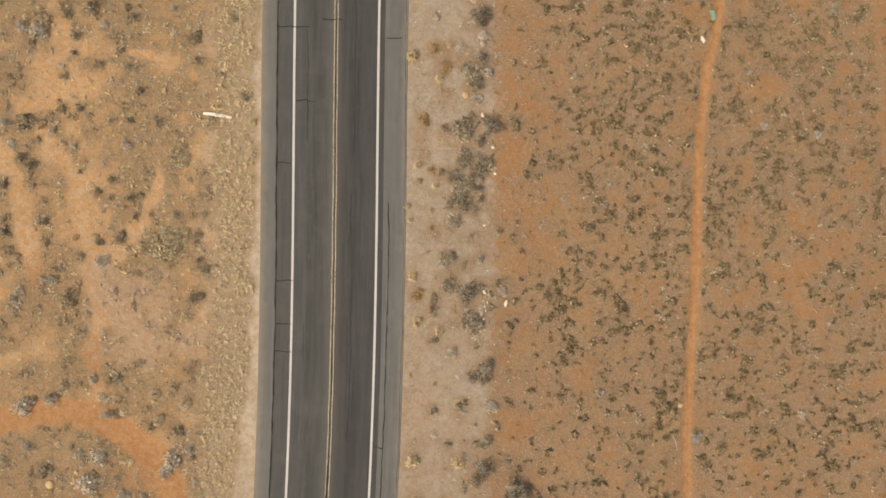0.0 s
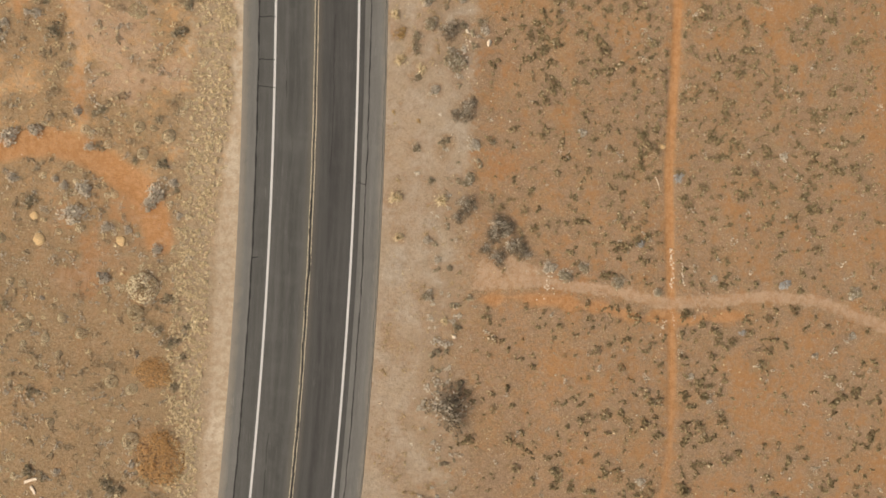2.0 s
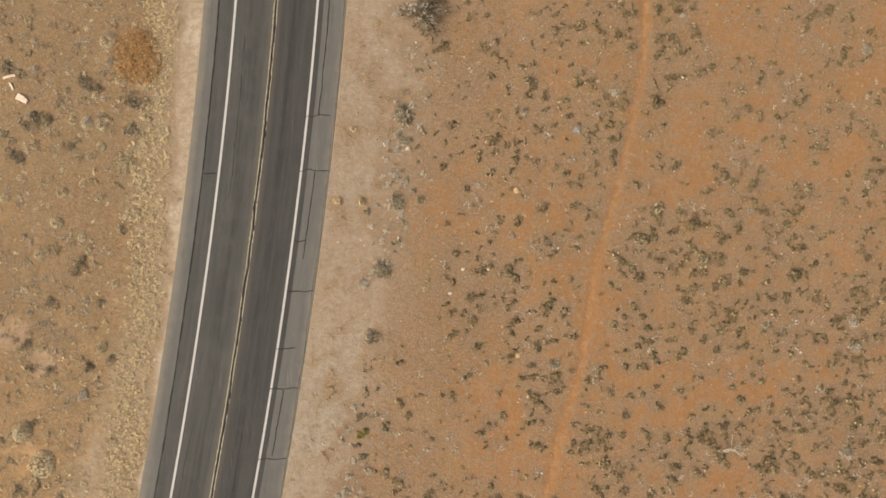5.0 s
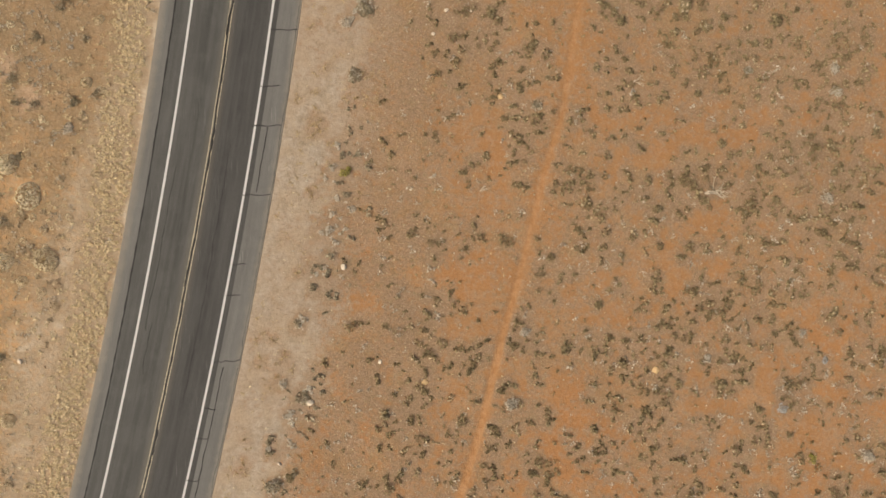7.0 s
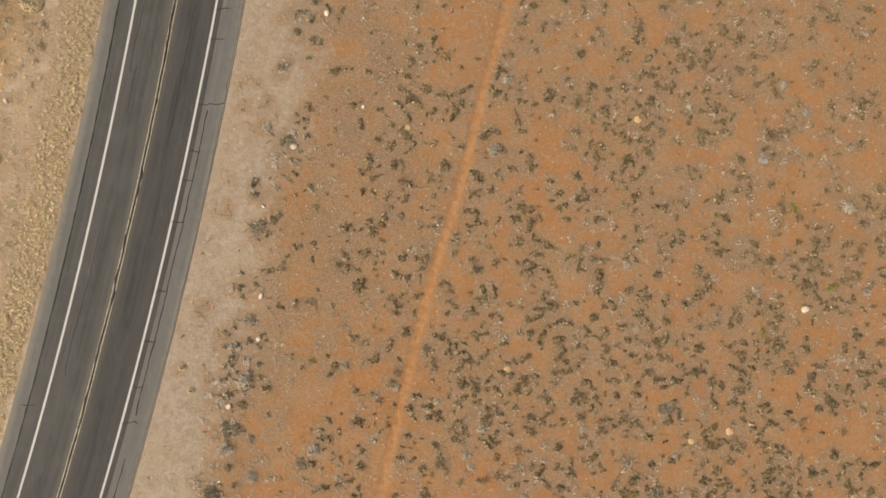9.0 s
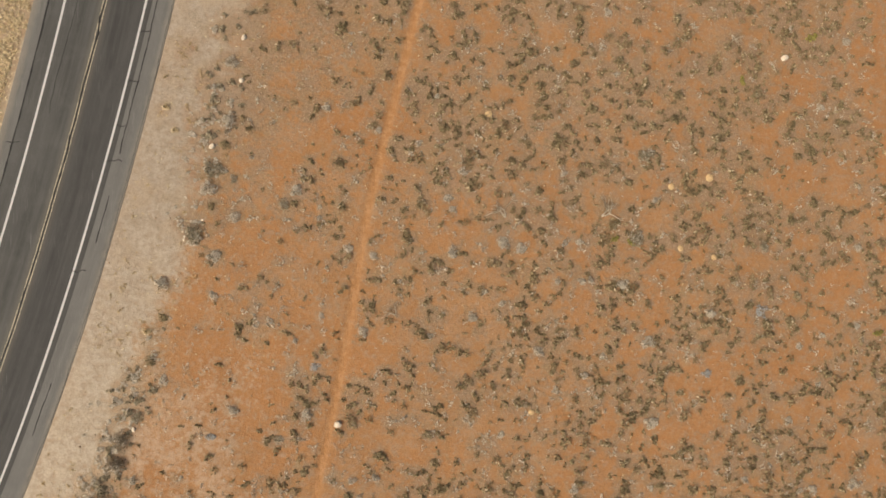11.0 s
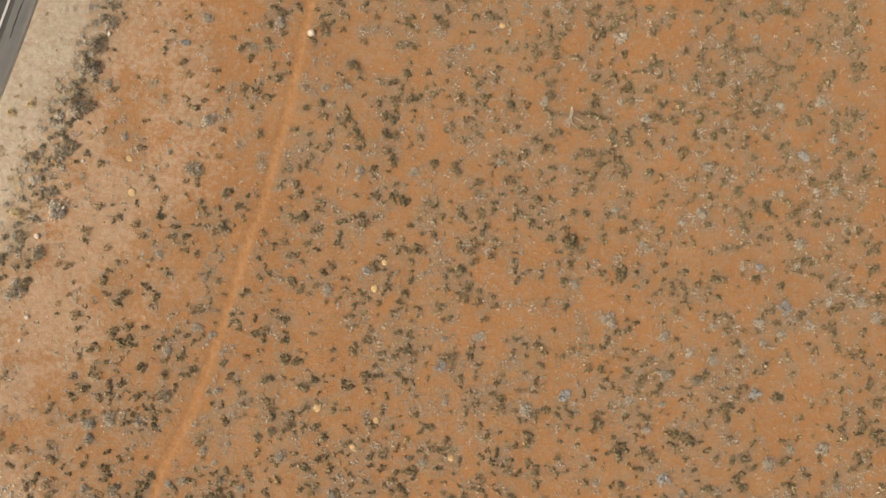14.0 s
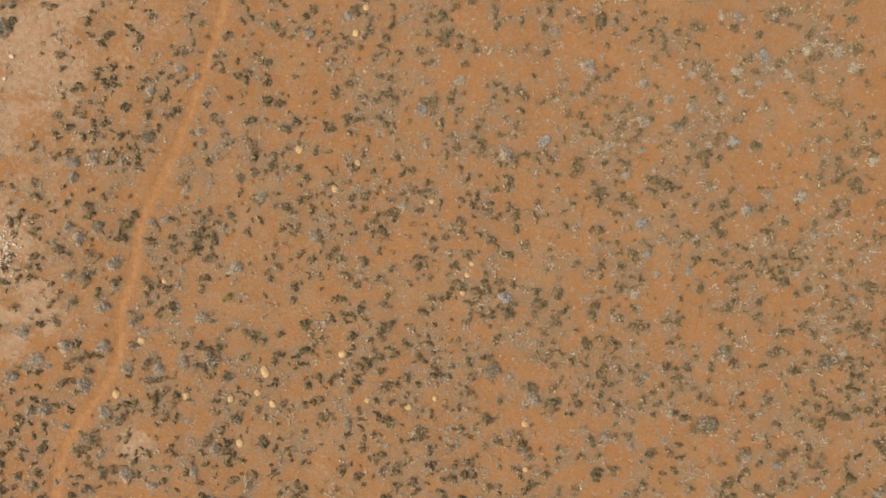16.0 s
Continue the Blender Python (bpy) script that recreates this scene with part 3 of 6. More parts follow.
def rods(starts, ends, thick, thin):
    """Three-sided tapering rods; returns quads (3 a rod)."""
    axis_way = ends - starts
    length = np.linalg.norm(axis_way, axis=1)[:, None] + 1e-9
    axis_way = axis_way / length
    u = np.cross(axis_way, np.array([0.31, 0.22, 0.93]))
    u /= np.linalg.norm(u, axis=1)[:, None] + 1e-9
    v = np.cross(axis_way, u)
    rings = []
    for k in range(3):
        w = u * math.cos(2.0944 * k) + v * math.sin(2.0944 * k)
        rings.append((starts + w * thick[:, None], ends + w * thin[:, None]))
    return np.concatenate([np.stack([rings[k][0], rings[(k + 1) % 3][0], rings[(k + 1) % 3][1], rings[k][1]], 1) for k in range(3)])


def stems(count, thick, height=0.6, spread=0.85):
    """Woody stems that fan out from the foot and fork once."""
    a, q = RNG.random(count) * 2 * np.pi, spread * (0.3 + 0.7 * RNG.random(count))
    foot = RNG.normal(size=(count, 3)) * np.array([0.06, 0.06, 0.0])
    knee = foot + np.stack([q * 0.5 * np.cos(a), q * 0.5 * np.sin(a), height * (0.3 + 0.4 * RNG.random(count))], -1)
    ends = []
    for k in range(2):
        b = a + RNG.normal(size=count) * 0.5
        ends.append(knee + np.stack([q * 0.5 * np.cos(b), q * 0.5 * np.sin(b), height * 0.4 * RNG.random(count)], -1))
    t = np.full(count, thick)
    return np.concatenate([rods(foot, knee, t, t * 0.7), rods(knee, ends[0], t * 0.7, t * 0.25), rods(knee, ends[1], t * 0.7, t * 0.25)])


def dead_wood(seed):
    """A bleached, fallen branch that forks again and again, lying on the ground; radius 1."""
    rng = np.random.default_rng(seed)
    starts, ends, thick = [], [], []

    def grow(p, heading, length, width, level):
        for k in range(2):
            heading = heading + rng.normal() * 0.28
            q = p + np.array([math.cos(heading) * length / 2, math.sin(heading) * length / 2, rng.normal() * 0.05])
            q[2] = min(max(q[2], 0.05), 0.32)
            starts.append(p), ends.append(q), thick.append(width)
            p, width = q, width * 0.85
        if level < 3:
            for k in range(3 if level == 0 else 2):
                grow(p, heading + (k - 0.5) * 0.75 + rng.normal() * 0.3, length * (0.6 + 0.25 * rng.random()), width * 0.75, level + 1)

    first = rng.random() * 6.28
    for k in range(2):
        grow(np.array([-0.75 * math.cos(first), -0.75 * math.sin(first), 0.06]), first + (k - 0.5) * 0.7, 0.56, 0.062, 0)
    width = np.array(thick)
    return rods(np.array(starts), np.array(ends), width, width * 0.8)


def boulder(seed, flat=0.6):
    """A worn, angular stone of radius 1."""
    rng = np.random.default_rng(seed)
    bm = bmesh.new()
    bmesh.ops.create_icosphere(bm, subdivisions=2, radius=1.0)
    cuts = rng.normal(size=(9, 3))
    for v in bm.verts:
        p = np.array(v.co)
        for c in cuts:
            c = c / np.linalg.norm(c)
            over = p @ c - 0.72
            if over > 0:
                p = p - c * over * 0.85
        v.co = Vector(p * np.array([1.0, 0.75, flat]) + np.array([0, 0, flat * 0.45]))
    return bm


def cushion(seed):
    """A low, rounded cushion of dead straw, a little lopsided; radius 1."""
    bm = bmesh.new()
    bmesh.ops.create_icosphere(bm, subdivisions=3, radius=1.0)
    for v in bm.verts:
        k = 1 + 0.22 * noise.noise(v.co * 1.7 + Vector((seed * 9.0, 0, 0))) + 0.10 * noise.noise(v.co * 5.0)
        v.co = Vector((v.co.x * k, v.co.y * k, max(v.co.z, -0.2) * k * 0.42))
    for f in bm.faces:
        f.smooth = True
    return bm


def quad_mesh(name, quads, material, tones=None):
    mesh = bpy.data.meshes.new(name)
    fill_mesh(mesh, quads.reshape(-1, 3), np.arange(len(quads) * 4).reshape(-1, 4))
    values = np.zeros(len(quads) * 4, np.float32) if tones is None else np.repeat(tones, 4).astype(np.float32)
    mesh.attributes.new("tone", "FLOAT", "POINT").data.foreach_set("value", values)
    mesh.materials.append(material)
    return mesh


# kind: name, label, category, height share, parts (name, material, quads by variant)
def kind_of_plant(kind, variant):
    if kind == "low_shrub":
        return [("foliage", SCRUB, leaves(105, 0.21, 4 + variant % 3, 0.5, up=1.6)), ("woody_base", TWIG, stems(9, 0.022))]
    if kind == "grey_bush":
        return [("foliage", GREY, np.concatenate([leaves(230, 0.14, 9 + variant % 3, 0.5, up=1.8), grass(30, 0.016, 0.6, 0.95)])), ("woody_base", DARK_TWIG, stems(14, 0.02, 0.5, 0.95))]
    if kind == "dark_brush":
        return [("foliage", BRUSH, leaves(150, 0.15, 6 + variant % 3, 0.45, 1.1, up=1.5)), ("dry_top", GREY, leaves(26, 0.12, 6, 0.6, 0.95, up=1.5)), ("woody_base", DARK_TWIG, stems(15, 0.018, 0.6, 1.05))]
    if kind == "cream_bush":
        return [("foliage", CREAM, np.concatenate([dome(620, 0.105, 7 + variant % 4, 0.5), grass(26, 0.014, 0.6, 1.0)])), ("woody_base", TWIG, stems(16, 0.016, 0.5, 0.8))]
    if kind == "olive_mat":
        return [("foliage", MAT, np.concatenate([dome(760, 0.09, 12, 0.14), leaves(140, 0.09, 12, 0.2, 1.1, up=1.5)])), ("woody_base", TWIG, stems(14, 0.012, 0.2, 1.0))]
    if kind == "dry_weed":
        return [("foliage", RUST_WEED, leaves(120, 0.15, 7, 0.4, 1.15, up=1.5)), ("woody_base", TWIG, stems(14, 0.014, 0.4, 1.1))]
    if kind == "blue_bush":
        return [("foliage", BLUE, leaves(200, 0.16, 7 + variant % 2, 0.34, up=3.0)), ("woody_base", TWIG, stems(10, 0.02))]
    if kind == "saltbush":
        return [("foliage", SALT, leaves(240, 0.13, 10 + variant, 0.45, up=1.6)), ("dry_top", GREY, leaves(80, 0.13, 8, 0.5, 0.95, up=2.0)), ("woody_base", TWIG, stems(16, 0.016))]
    if kind == "thorn_bush":
        return [("foliage", THORN, leaves(300, 0.09, 9, 0.6, 1.1, up=1.2)), ("dry_top", GREY, leaves(190, 0.08, 6, 0.75, 0.8, up=2.0)), ("woody_base", TWIG, stems(70, 0.010, 0.8, 1.1))]
    if kind == "straw_tuft":
        return [("straw", STRAW, grass(60, 0.04, 0.75, 1.0)), ("seed_head", STRAW, leaves(60, 0.15, 5, 0.7, up=2.5))]
    if kind == "dead_weed":
        return [("dry_mat", RUST, np.concatenate([leaves(700, 0.05, 22, 0.10, 1.05, up=3.0), dome(500, 0.06, 14, 0.12)])), ("foliage", RUST, leaves(420, 0.06, 20, 0.12, 1.15, up=3.0))]
    if kind == "green_shrub":
        return [("foliage", GREEN, leaves(150, 0.17, 6, 0.6, up=1.6)), ("woody_base", TWIG, stems(9, 0.02))]
    return [("branch", BLEACHED, dead_wood(40 + variant)), ("brushwood", TWIG, np.concatenate([stems(18, 0.012, 0.35, 0.9)]))]


WORDS = {
    "low_shrub": ("low olive desert shrub on red sand", "shrub", 6),
    "grey_bush": ("dry pale grey bush on sandy ground", "bush", 6),
    "dark_brush": ("low dark grey-brown brush with bare twigs", "brush", 5),
    "cream_bush": ("rounded cream-coloured dry bush on brown litter", "bush", 5),
    "olive_mat": ("low spreading pale olive mat plant", "mat plant", 3),
    "dry_weed": ("small rust-brown dry weed on pale gravel", "weed", 3),
    "blue_bush": ("dry blue-grey bush on red sand", "bush", 3),
    "saltbush": ("spreading grey-green saltbush on gravelly sand", "bush", 4),
    "thorn_bush": ("dense dark thorny bush with grey dead top", "bush", 2),
    "straw_tuft": ("dry straw-yellow grass tuft on the ground", "grass tuft", 4),
    "cushion_plant": ("round pale straw cushion plant on red sand", "cushion plant", 4),
    "dead_weed": ("flat rust-brown mat of dead weed", "dead weed", 2),
    "green_shrub": ("small yellow-green shrub on red sand", "shrub", 2),
    "dead_branch": ("bleached dead branch lying on red sand", "branch", 4),
    "stone": ("pale angular stone lying on the ground", "stone", 4),
}
SEED_THINGS, TAKEN, SMALL_ONES = {}, [], []


def seed_thing(kind, variant):
    """The first of its kind, of radius 1, built once; later ones copy it."""
    label, category, _ = WORDS[kind]
    if kind in ("stone", "cushion_plant"):
        bm = boulder(variant) if kind == "stone" else cushion(variant)
        mesh = bpy.data.meshes.new(kind)
        bm.to_mesh(mesh)
        bm.free()
        mesh.materials.append(STONE if kind == "stone" else CUSHION)
        thing = new(kind, mesh)
    else:
        thing = new(kind)
        for name, material, quads in kind_of_plant(kind, variant):
            piece = new(name, quad_mesh(name, quads, material))
            piece.parent = thing
            if name in ("dry_top", "seed_head"):
                tagged(piece, kind="stuff")
    return tagged(thing, label, category)


def set_out(kind, stretch, places):
    """Sets out plants or stones of one kind: x, y, radius."""
    variants = WORDS[kind][2]
    for k, (x, y, r) in enumerate(places):
        TAKEN.append((x, y, r))
        if kind == "low_shrub" and r < 0.46:
            SMALL_ONES.append((x, y, r))
            continue
        v = int(RNG.integers(0, variants))
        m = pose(x, y, float(ground_z(x, y)) - 0.02, 0, 0, float(RNG.random() * 360))
        if (kind, v) not in SEED_THINGS:
            SEED_THINGS[kind, v] = thing = seed_thing(kind, v)
            thing.matrix_basis = m
        else:
            thing = copy_thing(SEED_THINGS[kind, v], m)
        tall = 0.85 + 0.3 * float(RNG.random())
        r = r * {"cushion_plant": 0.8, "dead_weed": 1.3, "dark_brush": 1.15, "cream_bush": 1.05, "olive_mat": 1.1}.get(kind, 1.0) * (1.3 if stretch == "gravel edge" and kind != "dark_brush" else 1.0)
        thing.scale = (r * 1.1, r * 1.1 * (0.85 + 0.3 * float(RNG.random())), r * tall)
        tagged(thing, group=WORDS[kind][0].split()[0] + " " + WORDS[kind][1] + ("es" if WORDS[kind][1][-1] == "h" else "s") + " by the " + stretch)


# ---- plants and stones, stretch by stretch: x, y, radius ----
set_out("cushion_plant", "north end", [
    (22.9, -13.1, 0.3)])
set_out("cushion_plant", "sandy crossing", [
    (12.2, -51.2, 0.34)])
set_out("cushion_plant", "long bend", [
    (5.7, -90.6, 0.34), (12.3, -65.6, 0.3), (26.1, -89.7, 0.39)])
set_out("cushion_plant", "middle field", [
    (14.4, -111.8, 0.34), (30.7, -118.2, 0.34), (31.5, -123.7, 0.3), (34.2, -117.4, 0.44), (34.5, -124.5, 0.3)])
set_out("cushion_plant", "outer bend", [
    (-14.6, -150.1, 0.3), (-14.3, -153, 0.44), (6.7, -161.5, 0.39), (7.6, -159.2, 0.34), (18.1, -138.1, 0.34)])
set_out("cushion_plant", "south end", [
    (-1.4, -191.3, 0.39), (-0.7, -194.3, 0.39), (1.7, -171.9, 0.44), (4.8, -175.4, 0.39), (5.4, -190, 0.44), (6.8, -173.1, 0.39), (7.6, -194.1, 0.3),
    (11.2, -194.7, 0.39), (13.4, -176.5, 0.34), (13.6, -194, 0.34), (16.1, -184.7, 0.3), (16.5, -183.1, 0.3), (16.9, -182.1, 0.25), (21.6, -200.4, 0.3),
    (21.6, -196.4, 0.34)])
set_out("grey_bush", "north end inner field", [
    (2.2, -21.5, 0.49), (15.7, -12, 0.44), (19.7, 9.5, 0.39), (29.1, 16.2, 0.39), (30.5, 11.5, 0.44), (33.8, -14, 0.49)])
set_out("grey_bush", "sandy crossing", [
    (-1.3, -59.3, 0.59), (3, -23.2, 0.44), (8.8, -50.8, 0.39), (11.7, -55.1, 0.34), (12.8, -44.4, 0.39), (12.8, -23.7, 0.64), (20.8, -42.5, 0.54), (25.3,
    -33.4, 0.39), (27.1, -35.6, 0.34), (27.5, -24.8, 0.39), (33, -52.9, 0.39), (36.6, -31.6, 0.34), (39.9, -29.9, 0.49)])
set_out("grey_bush", "long bend", [
    (-6.5, -90.7, 0.44), (-0.7, -75.5, 0.44), (13.4, -92.5, 0.74), (14.4, -86.2, 0.54), (30.6, -88.7, 0.49), (39.2, -86.5, 0.44), (41.6, -74.4, 0.64),
    (42.2, -62.8, 0.64), (42.5, -65, 0.59), (45.1, -97.3, 0.74)])
set_out("grey_bush", "middle field", [
    (-10, -118.4, 0.79), (-9.5, -124.3, 0.69), (-8.3, -112.5, 0.94), (-8, -107.4, 0.64), (-7.8, -120.9, 0.54), (-2.5, -118.6, 0.64), (-0.5, -121, 0.3),
    (-0.5, -120.1, 0.3), (0.2, -111.4, 0.49), (2, -123.6, 0.54), (4.3, -124.3, 0.44), (4.7, -113.3, 0.34), (8.2, -114.5, 0.34), (9.9, -110.3, 0.3), (10.9,
    -119.3, 0.49), (11.2, -123.9, 0.59), (11.2, -120.2, 0.44), (12.1, -116.9, 0.44), (15.7, -123.1, 0.64), (17.3, -123.7, 0.54), (21.1, -123.3, 0.34),
    (21.1, -117.1, 0.34), (22.4, -123.1, 0.39), (25, -102.6, 0.39), (29.2, -119.4, 0.34), (44.5, -111, 0.39), (46.8, -105.1, 0.44), (47.6, -123.6, 0.49)])
set_out("grey_bush", "outer bend", [
    (-20.6, -154.6, 0.99), (-16.3, -143.5, 0.49), (-15, -148.2, 0.44), (-13.9, -135.1, 0.49), (-13.9, -126.8, 0.74), (-11.9, -158.4, 0.44), (-11, -149.5,
    0.34), (-9.6, -127.8, 0.49), (-7.9, -137.7, 0.59), (-7.8, -146.7, 0.69), (-2.5, -131.7, 0.3), (-1.6, -138.1, 0.59), (-0.3, -129.5, 0.34), (2.4,
    -143.8, 0.39), (2.5, -161.6, 0.64), (3.3, -131, 0.54), (4.4, -143.7, 0.44), (5.4, -151.2, 0.54), (9.2, -131.4, 0.34), (10.2, -151.3, 0.49), (12.9,
    -129.6, 0.59), (13.9, -127.4, 0.34), (15.3, -140.1, 0.39), (15.5, -128.5, 0.39), (17.8, -150.4, 0.39), (18.8, -132.7, 0.59), (20.2, -136.2, 0.39),
    (20.4, -126.6, 0.39), (21.8, -144.9, 0.44), (22.6, -126.7, 0.44), (22.8, -134.9, 0.44)])
set_out("grey_bush", "outer bend inner field", [
    (23.4, -126.5, 0.39), (24.4, -161.3, 0.49), (24.4, -133.3, 0.39), (26.2, -126.9, 0.64), (28.2, -154.6, 0.44), (28.5, -132.1, 0.59), (28.7, -144.9,
    0.39), (28.7, -139.1, 0.69), (30.6, -157.7, 0.44), (31, -146.4, 0.49), (34, -129.4, 0.54), (34.2, -155.7, 0.49), (35.9, -155, 0.59), (36.5, -150.8,
    0.54), (37.1, -144.2, 0.39), (39.6, -159.8, 0.39), (41.1, -139.1, 0.49), (42.2, -132.4, 0.39), (43.2, -153.1, 0.44), (43.3, -145.4, 0.54), (43.9,
    -135.9, 0.34), (44.3, -131.5, 0.34), (44.7, -159.7, 0.39), (44.9, -157.6, 0.69), (46.5, -153, 0.44), (47, -144.9, 0.49), (47.5, -162.9, 0.44), (47.5,
    -130.7, 0.44), (48.2, -152.9, 0.44), (48.2, -148.2, 0.49), (50.4, -163, 0.59)])
set_out("grey_bush", "south end", [
    (-11.3, -166.8, 0.49), (-8.7, -164.8, 0.54)])
set_out("grey_bush", "south end inner field", [
    (-7.3, -165.5, 0.44), (-1.5, -176, 0.59), (2.9, -179.5, 0.59), (3.9, -187.3, 0.44), (5.9, -196, 0.49), (10.8, -177, 0.44), (12.8, -166, 0.39), (12.9,
    -171.5, 0.39), (15.9, -165.8, 0.59), (20.1, -172.3, 0.69), (20.3, -192.2, 0.39), (21.3, -198.8, 0.44), (22.4, -194.3, 0.74), (27.6, -164.4, 0.74),
    (28.7, -197.6, 0.64), (29.3, -171.6, 0.49), (30.9, -174.2, 0.49), (31, -198.5, 0.44), (31.6, -184.9, 0.54)])
set_out("grey_bush", "south end open field", [
    (32.2, -171.9, 0.44), (32.3, -192.4, 0.44), (32.4, -169.4, 0.64), (32.4, -165.9, 0.59), (33.6, -183.1, 0.44), (34, -180, 0.49), (34.6, -195.7, 0.44),
    (34.7, -167.4, 0.49), (36.8, -168.1, 0.49), (36.9, -165, 0.44), (39.7, -167.2, 0.49), (41, -164.8, 0.64), (41.4, -166.7, 0.44), (41.5, -199.6, 0.49),
    (41.9, -177.4, 0.69), (43.2, -165.9, 0.49), (43.9, -176.2, 0.49), (45.7, -165, 0.44), (46.4, -183.1, 0.44), (46.8, -176.1, 0.74), (48, -179.6, 0.49),
    (50, -183.4, 0.39), (50.5, -190.3, 0.49), (51.6, -185.5, 0.44), (51.9, -164.4, 0.59), (52.3, -194.2, 0.44), (53.6, -172.9, 0.59), (53.7, -203, 0.69)])
set_out("blue_bush", "roadside", [
    (24.3, -15.9, 0.54), (35.3, 10.9, 0.44), (20.8, -21.7, 0.44), (33.9, -25.3, 0.59), (30, -29.5, 0.39), (17.5, -45.9, 0.44), (37.4, -93.2, 0.44), (41.4,
    -88.9, 0.44), (-0.8, -134, 0.44), (-9.8, -139.9, 0.44), (6, -159.9, 0.49), (38.7, -129.3, 0.54), (33.7, -134.8, 0.44), (45.3, -149.7, 0.59), (41.2,
    -159.8, 0.44), (12.5, -168.4, 0.54), (43.5, -163.4, 0.64), (23.4, -171.1, 0.69), (40.7, -171.2, 0.64), (32.3, -178.6, 0.59), (19.9, -185.2, 0.69),
    (32.7, -181.3, 0.39), (44.4, -200.4, 0.44), (36.5, -182.8, 0.44)])
set_out("low_shrub", "north end", [
    (11.9, -18.8, 0.44), (14.9, 2.4, 0.54), (15.6, 4.8, 0.49), (19, -19.4, 0.49), (21.7, 5, 0.49), (22.1, -4.1, 0.64), (24.9, -3.3, 0.44), (29.7, -1.7,
    0.39), (30.3, 16.9, 0.34), (30.8, -4.5, 0.54), (31.5, 5.6, 0.39), (32.2, 16.6, 0.39), (32.5, -4.8, 0.39), (34.7, -6, 0.54), (34.7, 9, 0.39), (35.2,
    -3.4, 0.34), (36.5, -0.8, 0.54)])
set_out("low_shrub", "sandy crossing", [
    (10.8, -60.7, 0.39), (11.4, -58.4, 0.64), (11.9, -29, 0.34), (12.2, -54, 0.49), (13.3, -41.5, 0.64), (13.7, -28.8, 0.44), (14.2, -35.7, 0.44), (14.4,
    -37.7, 0.39), (14.6, -55.4, 0.34), (14.6, -43.1, 0.49), (15.4, -56.6, 0.34), (16.4, -43.3, 0.59), (18.5, -53, 0.39), (18.9, -54.9, 0.39), (19, -48,
    0.44), (20, -38, 0.34), (20.4, -44.3, 0.44), (20.6, -59.4, 0.44), (20.7, -48, 0.49), (21.6, -57.4, 0.49), (22.9, -58.8, 0.69), (23.4, -55.5, 0.74),
    (24.4, -52.9, 0.84), (24.4, -34.8, 0.3)])
set_out("low_shrub", "sandy crossing inner field", [
    (24.8, -43.5, 0.74), (24.9, -33.4, 0.39), (25.2, -45.4, 0.44), (26.3, -48.9, 0.64), (27, -34.4, 0.39), (27.1, -60.1, 0.39), (27.9, -59.7, 0.59),
    (27.9, -54.2, 0.74), (28, -34.5, 0.39), (28.9, -57.4, 0.84), (30.5, -59.3, 0.64), (30.7, -49.8, 0.59), (31.3, -25.3, 0.44), (32.3, -58.3, 0.59),
    (32.7, -61.1, 0.39), (33.2, -50.6, 0.59), (33.6, -47.6, 0.39), (33.7, -35.2, 0.39), (33.8, -60.6, 0.44), (35.1, -25.8, 0.44), (35.3, -60.5, 0.39),
    (36.3, -54.1, 0.49), (36.3, -53, 0.49), (36.9, -58.7, 0.89), (38.1, -33.5, 0.49), (38.2, -51, 0.64), (38.6, -54.6, 0.44), (38.9, -48.6, 0.44)])
set_out("low_shrub", "long bend", [
    (-5.8, -98.7, 0.49), (2.2, -93.5, 0.59), (4.3, -90.5, 0.44), (5.7, -91.5, 0.49), (8, -89.2, 0.44), (9.6, -89.6, 0.54), (9.8, -71.6, 0.44), (10.6,
    -68.9, 0.39), (11, -87.1, 0.39), (11, -70.8, 0.49), (11.5, -65.8, 0.44), (11.9, -63.8, 0.44), (13.4, -66.5, 0.49), (14, -65, 0.49), (14.1, -73.4,
    0.44), (15.4, -90.1, 0.44), (15.5, -92.8, 0.34), (15.5, -87.1, 0.34), (16.5, -94.4, 0.44), (16.5, -63.9, 0.44), (16.6, -82.9, 0.3), (18, -87.8, 0.69),
    (18.8, -81.3, 0.39), (19.5, -70.5, 0.44), (19.7, -86.3, 0.34), (20.2, -77.3, 0.34), (20.5, -94.9, 0.49), (20.5, -69, 0.39), (20.6, -88.3, 0.59),
    (20.7, -63.1, 0.49)])
set_out("low_shrub", "long bend inner field", [
    (21, -83.9, 0.54), (21.5, -75.5, 0.34), (21.7, -62.2, 0.39), (21.8, -66.5, 0.44), (21.8, -65.2, 0.44), (22.8, -66.7, 0.44), (22.9, -98.6, 0.44),
    (22.9, -82.2, 0.34), (23.3, -69, 0.39), (23.8, -63.3, 0.49), (24, -88.5, 0.39), (24.5, -97.3, 0.44), (24.5, -70, 0.39), (25.5, -94.9, 0.39), (25.6,
    -64.5, 0.44), (25.9, -76.5, 0.59), (26, -86, 0.44), (26.3, -75.5, 0.49), (26.8, -68.7, 0.44), (26.8, -65.7, 0.39), (27, -89.2, 0.44), (27.5, -73.5,
    0.44), (28, -89.7, 0.39), (28.1, -90.8, 0.59), (28.8, -76.3, 0.34), (28.9, -70.5, 0.44), (29.3, -94.2, 0.39), (29.3, -85.3, 0.44), (29.7, -70.5,
    0.34), (29.8, -65.2, 0.49), (30.1, -81.5, 0.44)])
